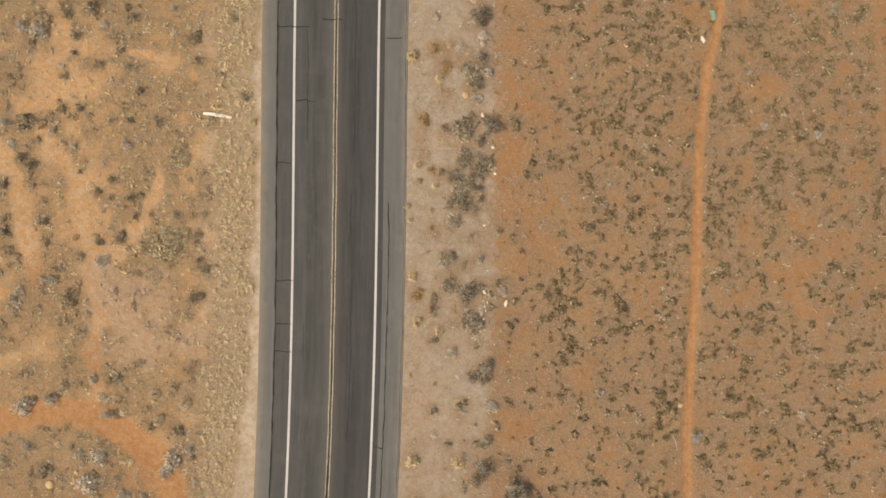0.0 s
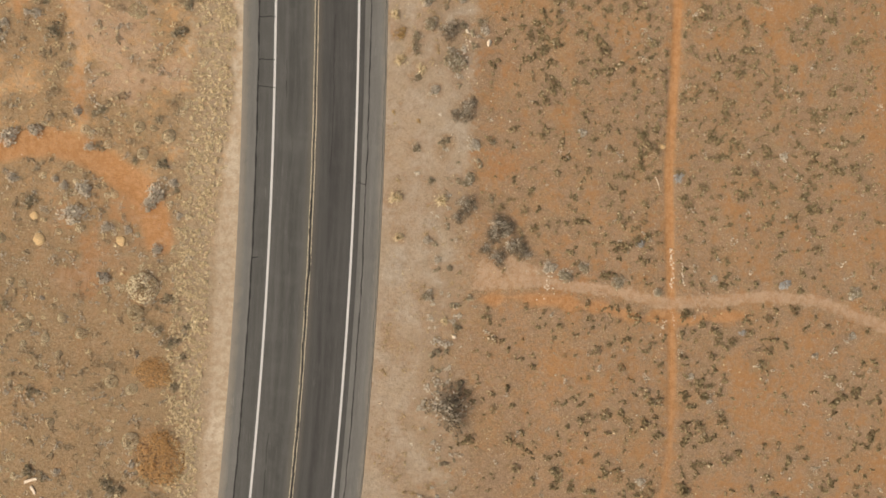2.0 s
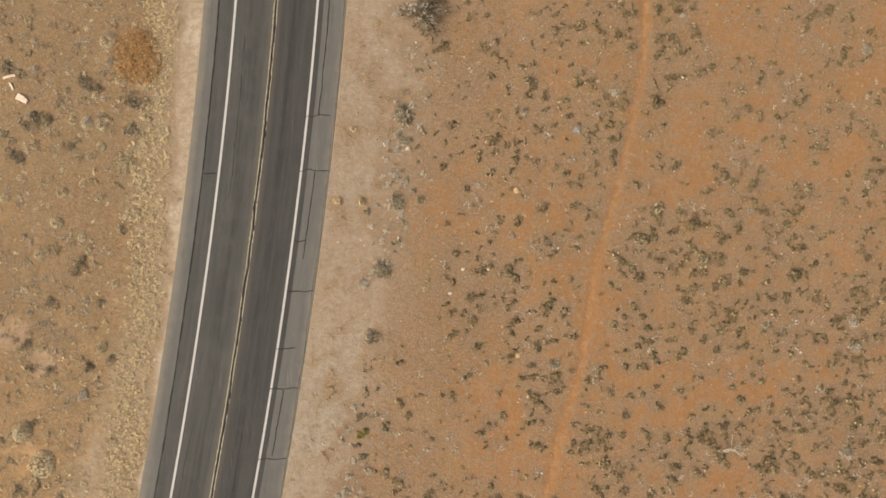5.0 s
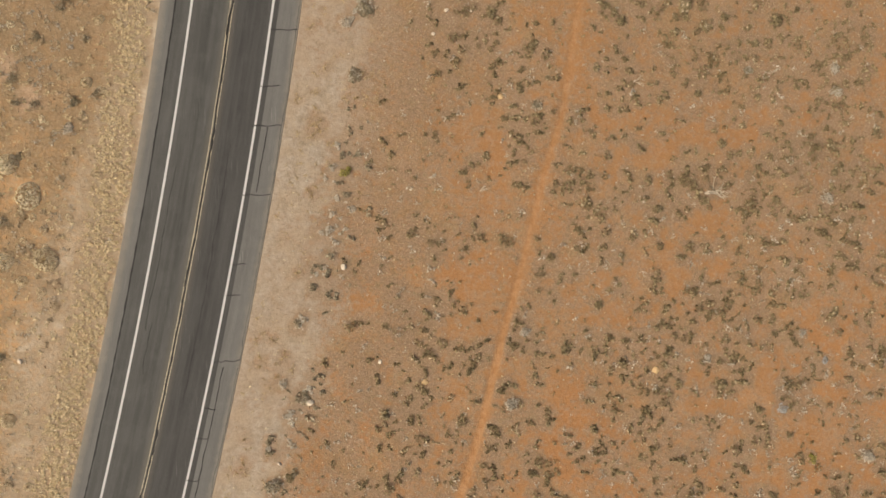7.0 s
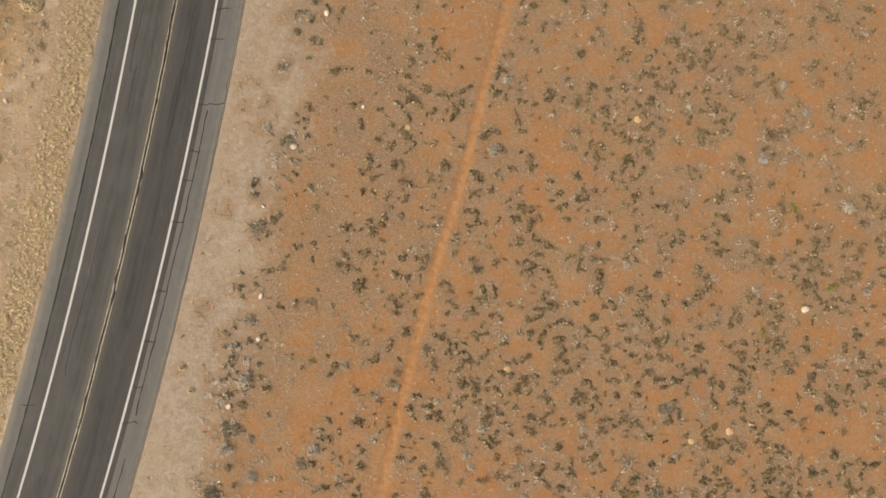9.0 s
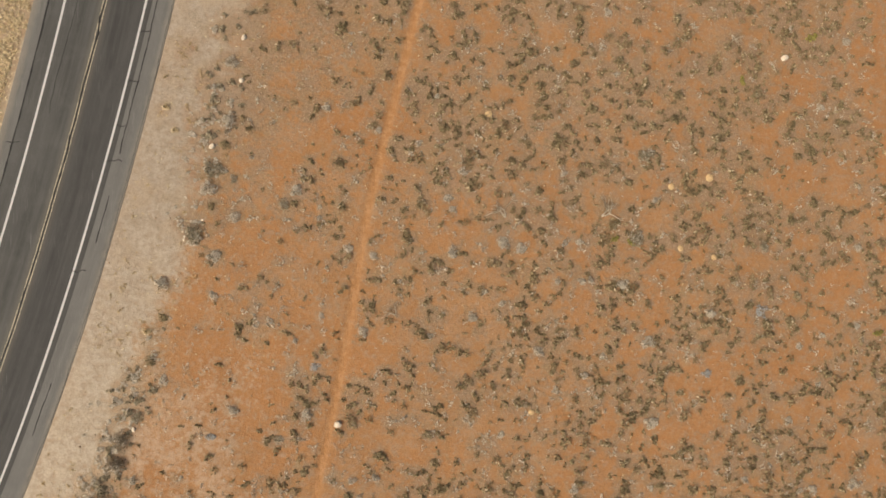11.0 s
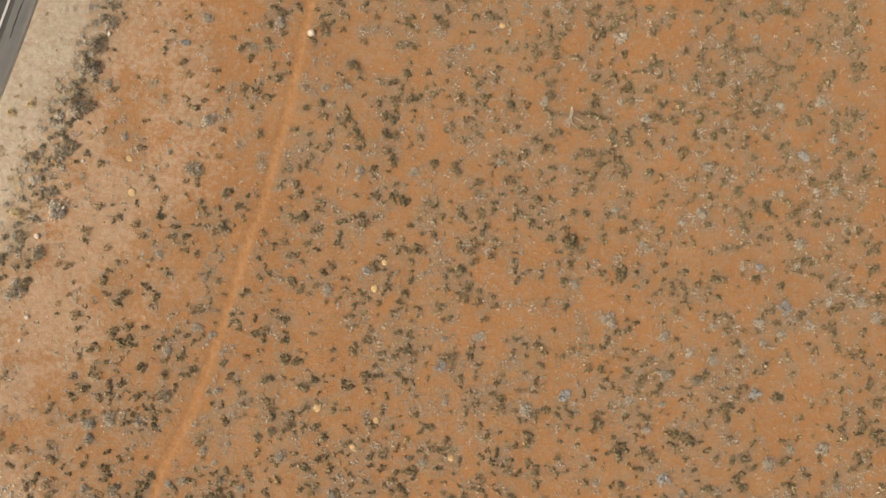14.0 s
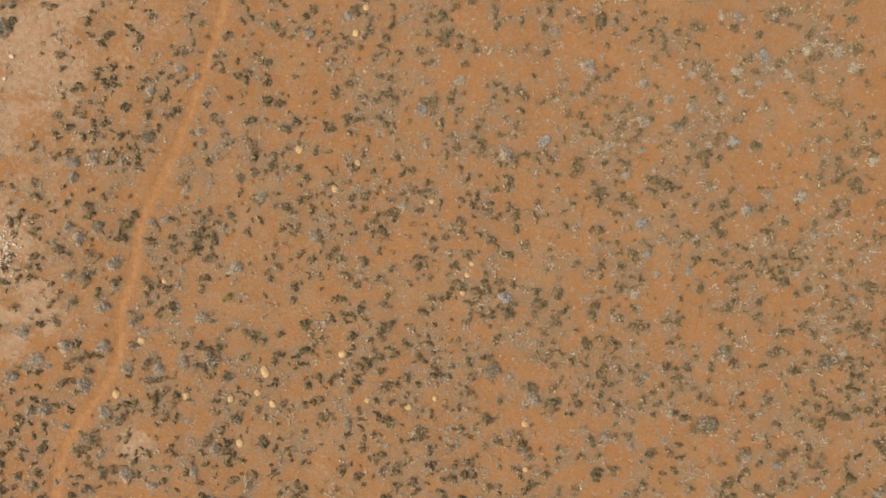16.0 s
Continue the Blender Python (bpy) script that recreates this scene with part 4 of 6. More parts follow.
set_out("low_shrub", "long bend open field", [
    (31.1, -94.2, 0.39), (31.3, -68.4, 0.39), (31.7, -88.9, 0.44), (31.7, -62.6, 0.39), (31.9, -65.1, 0.39), (32, -91, 0.69), (32.1, -85.5, 0.3), (32.1,
    -69.7, 0.49), (33.1, -67.4, 0.39), (33.4, -62.3, 0.39), (33.9, -67.9, 0.44), (34.2, -90.8, 0.44), (34.4, -87.5, 0.44), (34.4, -86, 0.39), (34.4,
    -70.3, 0.39), (35.4, -93.3, 0.49), (35.4, -65.5, 0.44), (36.1, -68.9, 0.44), (36.4, -71, 0.34), (36.9, -74.6, 0.49), (37.7, -72.4, 0.49), (37.9,
    -95.5, 0.44), (38.3, -70.1, 0.44), (39.3, -83.2, 0.44), (39.3, -76.3, 0.59), (40, -70.4, 0.44), (40.6, -76.4, 0.39), (42, -69.3, 0.44), (42.1, -84.7,
    0.64), (42.3, -72.2, 0.49), (44.3, -75.2, 0.69)])
set_out("low_shrub", "middle field", [
    (-9.9, -120, 0.44), (-8.7, -114.6, 0.59), (-1.7, -116.9, 0.34), (-1.1, -116, 0.44), (-1.1, -112.1, 0.39), (3.9, -109.9, 0.44), (6.1, -106.8, 0.39),
    (7, -115, 0.3), (9.7, -114.8, 0.44), (12.6, -112.8, 0.39), (16.4, -108.6, 0.49), (17.9, -108.1, 0.39), (18, -106.3, 0.54), (18.4, -112.1, 0.39),
    (20.4, -113.6, 0.44), (20.5, -106, 0.39), (21.4, -108.9, 0.39), (22, -107.2, 0.49), (22.7, -110.9, 0.39), (22.7, -102.2, 0.44), (23.7, -111.4, 0.59),
    (24.5, -124.9, 0.44), (25.2, -110.7, 0.39), (26.1, -107, 0.59), (26.2, -105.9, 0.39), (27.7, -110.7, 0.39), (28.3, -109.2, 0.69)])
set_out("low_shrub", "middle field inner field", [
    (28.3, -106, 0.44), (29, -112.9, 0.49), (29.5, -115.9, 0.49), (29.9, -123.7, 0.44), (31, -112.1, 0.59), (31.4, -110, 0.59), (31.4, -103.1, 0.59),
    (31.5, -108.2, 0.44), (31.8, -118, 0.39), (34.8, -114, 0.59), (35.3, -112.2, 0.49), (35.6, -121, 0.39), (37.6, -115.1, 0.44), (38, -102.3, 0.59),
    (38.4, -109.9, 0.59), (38.6, -121, 0.39), (38.7, -107.4, 0.54), (40.4, -120.8, 0.39), (41.6, -121.3, 0.59), (42.3, -115.5, 0.49), (42.5, -124.6,
    0.44), (42.6, -121, 0.39), (43.6, -115.2, 0.59), (43.8, -113.5, 0.44), (45.2, -106.2, 0.39), (46.7, -112.5, 0.49), (47, -122.9, 0.59)])
set_out("low_shrub", "outer bend", [
    (-15.5, -159.1, 0.39), (-15.3, -155.2, 0.44), (-14.9, -133.5, 0.49), (-14, -154, 0.39), (-13.8, -129.7, 0.54), (-12.7, -152, 0.39), (-11.9, -155.2,
    0.49), (-8.6, -155.8, 0.39), (-8.5, -153.9, 0.49), (-7, -131.6, 0.39), (-6.5, -156.1, 0.69), (-6.2, -153.1, 0.59), (-5.1, -131.9, 0.34), (-4.4,
    -153.4, 0.39), (-3.5, -158.8, 0.39), (-3.4, -130.9, 0.39), (-1.8, -143.1, 0.59), (-1.8, -137.1, 0.44), (-1.8, -128, 0.3), (-0.8, -158.6, 0.39), (-0.6,
    -160.8, 0.69), (-0.3, -155.5, 0.39), (0.5, -155.3, 0.59), (0.7, -145.5, 0.39), (0.9, -148, 0.44), (1.2, -150, 0.44), (1.9, -153.7, 0.44), (2, -145.2,
    0.49)])
set_out("low_shrub", "outer bend inner field", [
    (2.2, -160.2, 0.49), (2.2, -135.6, 0.34), (3, -137.9, 0.39), (3.6, -150.7, 0.34), (3.7, -147, 0.44), (4.7, -141.7, 0.64), (4.9, -153.4, 0.39), (4.9,
    -147.3, 0.39), (5.1, -135.4, 0.3), (6, -136.2, 0.44), (7.7, -147.9, 0.59), (8.3, -149.9, 0.49), (8.3, -146.6, 0.59), (8.3, -130.9, 0.49), (8.8,
    -158.4, 0.39), (9, -139.9, 0.49), (9.2, -153.9, 0.64), (9.8, -160.9, 0.49), (10, -159.1, 0.44), (10.5, -155.5, 0.44), (10.8, -148.1, 0.44), (13.6,
    -130.6, 0.39), (14.3, -160, 0.64), (15.7, -147.1, 0.34), (15.8, -161.8, 0.39), (15.8, -143.4, 0.39), (16.2, -155.3, 0.44), (18.6, -138.1, 0.34),
    (18.8, -145.3, 0.59)])
set_out("low_shrub", "outer bend open field", [
    (19.3, -152.6, 0.34), (19.3, -140.4, 0.39), (19.5, -150.1, 0.44), (19.9, -134.6, 0.44), (20.8, -139.9, 0.39), (21.6, -149.4, 0.44), (21.6, -142.4,
    0.44), (22.3, -157.1, 0.49), (22.6, -151.9, 0.39), (23.1, -147.7, 0.49), (23.5, -160.9, 0.49), (23.9, -157.4, 0.99), (24.7, -131.3, 0.34), (25.5,
    -154.9, 0.49), (25.6, -130.8, 0.49), (27.5, -125.6, 0.34), (27.8, -137.2, 0.44), (28.1, -147.7, 0.49), (28.7, -160.5, 0.74), (29, -133.3, 0.39),
    (29.1, -150.7, 0.49), (29.5, -135.5, 0.64), (29.9, -147.2, 0.34), (30.1, -160.2, 0.44), (30.9, -161, 0.44), (31.3, -151.3, 0.59), (31.3, -136.5,
    0.49), (31.3, -132.1, 0.39)])
set_out("low_shrub", "outer bend east field", [
    (31.9, -130.8, 0.44), (34.2, -161.6, 0.49), (34.6, -131.3, 0.44), (35.6, -136.9, 0.44), (36.6, -135.5, 0.59), (37.1, -148, 0.49), (37.1, -146, 0.44),
    (38.1, -152, 0.44), (38.3, -131.5, 0.44), (39.3, -152.9, 0.59), (39.6, -155.9, 0.49), (39.8, -137, 0.59), (40.8, -150, 0.44), (41.4, -130.2, 0.64),
    (41.8, -154.4, 0.69), (41.9, -148.1, 0.49), (42.1, -127.9, 0.59), (42.8, -146, 0.49), (43.3, -149, 0.39), (44.5, -125.1, 0.44), (44.8, -135, 0.59),
    (45.7, -146.6, 0.69), (46.6, -150.3, 0.44), (46.8, -130.7, 0.44), (49.3, -125.1, 0.44), (49.5, -153.7, 0.44), (49.5, -147.1, 0.49), (49.6, -127.7,
    0.44), (49.9, -136.2, 0.59)])
set_out("low_shrub", "south end", [
    (-19, -165, 0.44), (-16.7, -167.8, 0.34), (-13.6, -168.2, 0.59), (-10.4, -165.2, 0.39), (-9.2, -168.5, 0.49), (-3.8, -165.4, 0.49)])
set_out("low_shrub", "south end inner field", [
    (-2.7, -169.4, 0.64), (-1.5, -197.9, 0.59), (-1.5, -188.9, 0.44), (-1.2, -167.6, 0.64), (-0.9, -192.8, 0.39), (0.4, -170.1, 0.64), (1.1, -185.2,
    0.49), (1.2, -184.2, 0.49), (1.9, -199.7, 0.44), (2.1, -201.8, 0.49), (2.1, -196.8, 0.44), (2.2, -187.4, 0.59), (2.2, -174.6, 0.54), (2.4, -192.8,
    0.49), (2.9, -172.1, 0.44), (3.4, -183.2, 0.44), (3.6, -194.1, 0.44), (5.6, -187.2, 0.44), (6.1, -193.1, 0.44), (6.4, -179.5, 0.44), (6.6, -200.8,
    0.59), (7.2, -169.2, 0.39), (7.3, -176, 0.54), (7.4, -181.9, 0.49), (7.6, -190.8, 0.64), (8.1, -173.7, 0.44), (8.5, -177.9, 0.44)])
set_out("low_shrub", "south end open field", [
    (8.5, -169.1, 0.44), (8.7, -165.4, 0.49), (9.1, -198.9, 0.44), (9.6, -182.5, 0.44), (9.9, -164.4, 0.3), (10.2, -172.7, 0.44), (11.1, -173.7, 0.44),
    (11.2, -189.4, 0.44), (11.6, -201.3, 0.59), (12.1, -192.7, 0.44), (12.2, -182.3, 0.54), (13.3, -186.2, 0.44), (13.3, -179.9, 0.44), (16.1, -200.8,
    0.49), (17.1, -184.5, 0.44), (17.7, -171.3, 0.49), (17.9, -190.5, 0.39), (18, -196, 0.64), (18.2, -184.4, 0.64), (18.7, -176.7, 0.39), (19, -166.1,
    0.39), (19.4, -194.3, 0.39), (19.5, -173.2, 0.39), (20.7, -172.7, 0.49), (21.3, -198.2, 0.64), (21.9, -187.5, 0.39), (22.1, -193.1, 0.59)])
set_out("low_shrub", "south end east field", [
    (22.5, -190, 0.44), (22.6, -165.3, 0.34), (22.7, -185.3, 0.39), (23.3, -167.5, 0.44), (23.4, -200.8, 0.49), (24.2, -194.4, 0.59), (24.4, -198.6,
    0.39), (24.6, -202.6, 0.44), (24.6, -174.1, 0.39), (25.4, -177.3, 0.3), (25.9, -166.8, 0.44), (26.3, -194.7, 0.49), (26.3, -173.5, 0.64), (26.4,
    -182.2, 0.34), (27.2, -193.1, 0.39), (27.6, -186.8, 0.59), (27.7, -198.4, 0.44), (27.8, -201.1, 0.69), (28.5, -179.1, 0.49), (28.9, -176, 0.44),
    (29.3, -192.9, 0.44), (29.7, -196.5, 0.34), (31.2, -196.2, 0.44), (31.8, -191.4, 0.39), (32.7, -199.2, 0.59), (33, -195.8, 0.39), (33, -169.1, 0.44),
    (34.6, -194.2, 0.44)])
set_out("low_shrub", "south end far field", [
    (34.6, -175.3, 0.74), (35, -178, 0.39), (35.6, -175.4, 0.39), (36.3, -179.6, 0.64), (37.1, -177, 0.44), (37.5, -184.5, 0.59), (38.3, -172.3, 0.59),
    (38.6, -177.1, 0.54), (39.4, -179.5, 0.49), (39.6, -182.1, 0.44), (40.1, -186.2, 0.59), (42.9, -171.6, 0.59), (43, -185.7, 0.49), (43.3, -182.1,
    0.59), (44.1, -179.5, 0.49), (44.2, -169.5, 0.44), (44.3, -181.6, 0.49), (45.2, -184, 0.64), (47, -165.2, 0.44), (47.3, -184.5, 0.49), (47.3, -171.9,
    0.39), (48.7, -171, 0.44), (49.3, -178, 0.44), (50.9, -201.7, 0.69), (51.3, -195.7, 0.44), (51.5, -175.1, 0.59), (51.8, -188, 0.59), (54.2, -170.5,
    0.49)])
set_out("saltbush", "north end", [
    (36.7, 22.1, 0.64)])
set_out("saltbush", "sandy crossing", [
    (0.6, -58.1, 0.89), (1.6, -52.2, 0.89), (2.2, -26.2, 0.59), (2.3, -44.7, 1.03), (2.6, -47, 0.49), (14.3, -24.5, 0.69), (15.9, -23.8, 0.59), (18.9,
    -25, 0.69), (22.4, -25.9, 0.44), (40.2, -26.1, 0.74), (43.8, -38.3, 0.59)])
set_out("saltbush", "long bend", [
    (-7.3, -99.3, 0.84), (-4.6, -92.1, 0.49), (-0.5, -64, 0.69), (15.4, -66.4, 0.54), (34.5, -63.1, 0.49)])
set_out("saltbush", "middle field", [
    (-11.4, -122.4, 0.99), (-10, -116.8, 0.79), (-9, -116.8, 0.64), (-7.9, -117.6, 0.39), (-3.5, -119.8, 0.49), (27.6, -122.8, 0.69), (28.4, -115.4,
    0.74), (39, -123.6, 0.59)])
set_out("saltbush", "outer bend", [
    (-24.1, -161.4, 0.94), (-22.3, -158.3, 0.74), (-21.1, -153, 0.59), (-20.4, -149.7, 0.84), (-16, -138.1, 0.59), (-9, -151.1, 0.79), (-4, -140.3, 0.44)])
set_out("saltbush", "south end", [
    (18.7, -191.6, 0.79), (35.4, -169.9, 0.59), (37.9, -196.7, 0.89), (39.7, -190.3, 0.79), (49.1, -191.1, 0.89)])
set_out("thorn_bush", "roadside", [
    (4, -36.1, 1.95), (7.9, -21.1, 0.79), (9.8, -21.9, 0.99), (8.3, -23, 0.84), (8.8, -20.8, 0.69), (10.6, -22.5, 0.69), (7.2, -22.2, 0.59), (-17.4,
    -140.2, 0.84), (-17.8, -142.2, 0.94), (-18.7, -145.7, 1.18)])
set_out("straw_tuft", "roadside", [
    (-0.3, -21.2, 0.49), (-3.3, -52.3, 0.44), (-1.3, -52.3, 0.44), (-2, -46, 0.39), (3.7, -28.4, 0.39), (-13.7, -111.4, 0.34), (-12.9, -113.4, 0.34),
    (-22.9, -145.4, 0.44), (-24.6, -146.1, 0.44), (-24.1, -154.9, 0.64), (-15.2, -130.8, 0.44)])
set_out("dead_weed", "roadside", [
    (-21, -32.8, 1.18), (-20.4, -40.1, 1.67)])
set_out("green_shrub", "roadside", [
    (-1.2, -72.4, 0.64), (40.2, -97.6, 0.54), (43.6, -104.8, 0.64), (25.6, -122.9, 0.44), (37.2, -108.7, 0.44), (49.4, -131.4, 0.54), (35.8, -146.7,
    0.44), (27, -123.2, 0.39)])
set_out("dead_branch", "roadside", [
    (36.6, -41.6, 0.64), (27.7, -52.4, 0.59), (31.4, -73.8, 1.23), (24.6, -64.2, 0.59), (15.2, -120.3, 1.28), (25, -120.1, 1.28), (36.7, -105, 0.79),
    (5.8, -129, 0.84), (8.5, -136, 0.64), (10.5, -135.7, 0.44), (-5, -148.9, 0.64), (20.3, -130.1, 0.64), (48.5, -139.3, 0.54), (24.3, -146.4, 1.28),
    (49.2, -151.8, 0.54), (15.3, -149.6, 0.49), (29.3, -174, 0.54), (34.9, -174, 0.54), (41.5, -186, 0.59), (16.5, -192.8, 0.49), (-2.6, -201.3, 0.99),
    (52.4, -186.8, 0.44)])
set_out("stone", "roadside", [
    (6.3, 9.4, 0.2), (5.4, 12.2, 0.25), (6.5, 7.1, 0.15), (7.5, -4.2, 0.3), (5.6, -3.2, 0.2), (24.9, 19.1, 0.25), (5.6, 2.6, 0.15), (2.7, -47.6, 0.25),
    (1.9, -55.4, 0.2), (7.5, -58.1, 0.2), (9.7, -58.1, 0.15), (6.4, -60.2, 0.2), (4.5, -29.8, 0.2), (-28.6, -88.6, 0.25), (-4.2, -92.3, 0.34), (-1.4,
    -80.6, 0.3), (1.8, -88.8, 0.2), (-6.8, -97.5, 0.2), (-7, -105.3, 0.3), (-7.2, -109, 0.25), (-9.7, -114.8, 0.3), (41.1, -106.6, 0.39), (-10.5, -121.2,
    0.15), (-16.3, -139.2, 0.25), (-18.5, -150.3, 0.2), (1.2, -139, 0.39), (-22.4, -156.8, 0.3), (-23.2, -163.8, 0.25), (-23.8, -165.8, 0.2)])

# west of the road, along the gravel edge and in the southern corner
set_out("grey_bush", "northern slope", [
    (-32.3, 18.7, 0.88), (-33.8, 19.1, 0.68), (-31.1, 10.4, 0.44), (-34.5, 9.1, 0.49), (-35.1, 11.1, 0.49), (-27, 19.5, 0.39), (-25.5, 14.6, 0.29), (-25,
    9.2, 0.58), (-21.1, 21, 0.39), (-27, -0.6, 0.58), (-29.4, 9.1, 0.39)])
set_out("grey_bush", "washed gully", [
    (-31.2, -2.2, 0.58), (-31.9, -2.2, 0.39), (-33.7, -3.2, 0.44), (-34.2, -3.9, 0.39), (-33.2, -12.8, 0.97), (-31, -12.3, 0.68), (-27.6, -10.6, 0.49),
    (-26.6, -13.6, 0.54), (-27, -17.3, 0.88), (-28, -19.3, 0.97), (-29.4, -16.4, 0.39), (-32.9, -16.2, 0.58), (-20.9, -17.6, 0.97), (-21.6, -18.5, 0.68),
    (-19.5, -16.6, 0.49), (-25.2, -20.5, 0.63), (-23.4, -20.7, 0.39), (-19, -19.5, 0.34), (-28.7, -16.9, 0.49)])
set_out("dark_brush", "northern slope", [
    (-29.9, 20.6, 0.49), (-27.9, 20.9, 0.73), (-25.1, 21.1, 0.39), (-24.4, 20.2, 0.44), (-33, 17.7, 0.39), (-29.3, 18.4, 0.49), (-29.4, 16.9, 0.39),
    (-25.5, 17.4, 0.39), (-27.4, 16.1, 0.44), (-24.8, 15.9, 0.34), (-30.3, 15.1, 0.39), (-33, 10.8, 0.88), (-30.4, 12.4, 0.44), (-28.8, 12.4, 0.39),
    (-32.2, 9.7, 0.29), (-19.6, 18.6, 0.68), (-19.1, 16.5, 0.39), (-23.8, 13.9, 0.49), (-24.8, 11.3, 0.39), (-22.4, 11.3, 0.49), (-17, 15.5, 0.24), (-15,
    13.6, 0.39), (-16, 20.4, 0.39), (-33.6, 8, 0.54), (-32.8, 7.3, 0.54), (-35.1, 5.9, 0.49), (-35, 1.6, 0.58), (-31.7, 2.8, 0.44), (-32.6, 5.7, 0.29),
    (-31.5, 0.9, 0.29), (-28.9, 6.9, 0.24), (-27.5, 5.2, 0.39)])
set_out("dark_brush", "northern slope edge", [
    (-26.1, 6.2, 0.44), (-27.2, 1.2, 0.44), (-25.4, 1.4, 0.54), (-24.7, 4.7, 0.44), (-23.8, 5, 0.34), (-26.1, 4.8, 0.29), (-30.3, -1.2, 0.29), (-24.2,
    3.1, 0.34), (-19.1, 1.7, 0.44), (-19.2, 0.9, 0.34), (-18.9, -0.7, 0.44), (-18.3, -1.5, 0.49), (-20.8, 0.1, 0.29), (-20.7, 3.4, 0.39)])
set_out("dark_brush", "washed gully", [
    (-29.5, -3.8, 0.73), (-18.9, -3.6, 0.54), (-19.4, -3.9, 0.39), (-31.7, -18.3, 0.68), (-25.7, -13.6, 0.44), (-19.4, -17.3, 0.29), (-20.6, -15.1, 0.54),
    (-25.5, -10.6, 0.44), (-26, -10.8, 0.34), (-24.7, -11.6, 0.24), (-20.7, -11.3, 0.39), (-22.8, -14.7, 0.29)])
set_out("olive_mat", "northern slope", [
    (-20.6, 8.2, 0.88), (-21.8, 0.8, 1.36), (-20.4, 1.8, 0.88), (-22.7, -1.9, 0.68)])
set_out("cream_bush", "northern slope", [
    (-19.7, 6.3, 0.29), (-21.6, 4.9, 0.29), (-18.1, 2.2, 0.29), (-26.3, 2.2, 0.29), (-23.3, 1.7, 0.39), (-24.9, 0.4, 0.34), (-20.9, 5.9, 0.24), (-19.5,
    4.6, 0.24), (-18.3, 4.7, 0.24), (-18.4, 13.5, 0.24), (-19.8, 16.9, 0.29), (-19, 12.6, 0.24), (-17.4, 16.5, 0.24)])
set_out("straw_tuft", "northern slope", [
    (-14.4, 11.3, 0.39), (-15.2, 0.5, 0.39), (-17.2, 12.6, 0.34)])
set_out("grey_bush", "western flat", [
    (-20.9, -22.4, 0.68), (-25.3, -24.7, 0.73), (-30.4, -26.4, 0.29), (-29, -41.1, 0.44), (-24.6, -45.6, 0.54), (-22.8, -40.5, 0.44)])
set_out("cream_bush", "washed gully", [
    (-22.1, -14.2, 0.44), (-19.9, -12.6, 0.54), (-22.4, -11.9, 0.44), (-26.9, -12.1, 0.39), (-33.9, -21.4, 0.44), (-29.1, -20.8, 0.29), (-21.2, -12, 0.29)])
set_out("cushion_plant", "washed gully", [
    (-23.9, -21.6, 0.49), (-30.7, -21.5, 0.58), (-31.1, -19.5, 0.44)])
set_out("cream_bush", "western flat", [
    (-21.9, -25.6, 1.17), (-22.6, -27.8, 0.73), (-22.4, -29.1, 0.39), (-21.3, -29.1, 0.29), (-31.8, -28.7, 0.49), (-32.4, -28, 0.29), (-28.7, -28.1,
    0.39), (-27.1, -29.5, 0.49), (-30.1, -29.8, 0.39), (-33, -25, 0.34), (-32, -25.2, 0.34), (-24.6, -33.5, 0.54), (-22.9, -34.2, 0.44), (-29.2, -34.3,
    0.34), (-32.2, -34.1, 0.34), (-22.9, -38.6, 0.68), (-29.6, -36.9, 0.34), (-23.3, -45.9, 0.44), (-25.8, -45.5, 0.34), (-21.8, -42, 0.49), (-24.6,
    -45.7, 0.49)])
set_out("cream_bush", "western bend", [
    (-23.4, -47.7, 0.44), (-25.5, -48.2, 0.39), (-23.4, -47.7, 0.34), (-23.6, -52.1, 0.34), (-26.7, -51.6, 0.44), (-31.4, -52.1, 0.39), (-25, -50.9,
    0.29), (-27.1, -54.2, 0.49), (-25, -55.4, 0.39), (-24.5, -56.4, 0.39), (-28.5, -56.9, 0.49), (-23.3, -64.8, 0.49), (-22.2, -59.3, 0.34), (-29.4,
    -61.9, 0.34), (-28.1, -74.5, 1.02), (-26.6, -80, 0.93), (-29.9, -80.2, 0.58), (-30, -72, 0.68), (-29.6, -93.6, 0.58), (-29.8, -71.8, 0.83), (-27.9,
    -99.2, 0.39), (-26.9, -82.7, 0.39), (-28.5, -81.8, 0.44)])
set_out("dark_brush", "western flat", [
    (-31.3, -34.4, 0.44), (-30.6, -34.3, 0.34), (-19.8, -26.8, 0.58), (-20.5, -29.2, 0.49), (-18.4, -29, 0.39), (-19.3, -34.1, 0.44), (-19.8, -30.2,
    0.49), (-18.6, -31.6, 0.39), (-33.2, -26.9, 0.39), (-31.2, -41.1, 0.58), (-30.2, -41.5, 0.39), (-24.9, -42, 0.54), (-23.8, -42.7, 0.39), (-29, -45.3,
    0.44), (-27.9, -45.5, 0.44), (-20.6, -43.9, 0.73), (-27, -43.9, 0.39), (-26.3, -42.9, 0.29), (-19.1, -30.2, 0.39), (-28.9, -45.4, 0.58), (-27.9,
    -45.4, 0.39), (-24.6, -42.5, 0.49)])
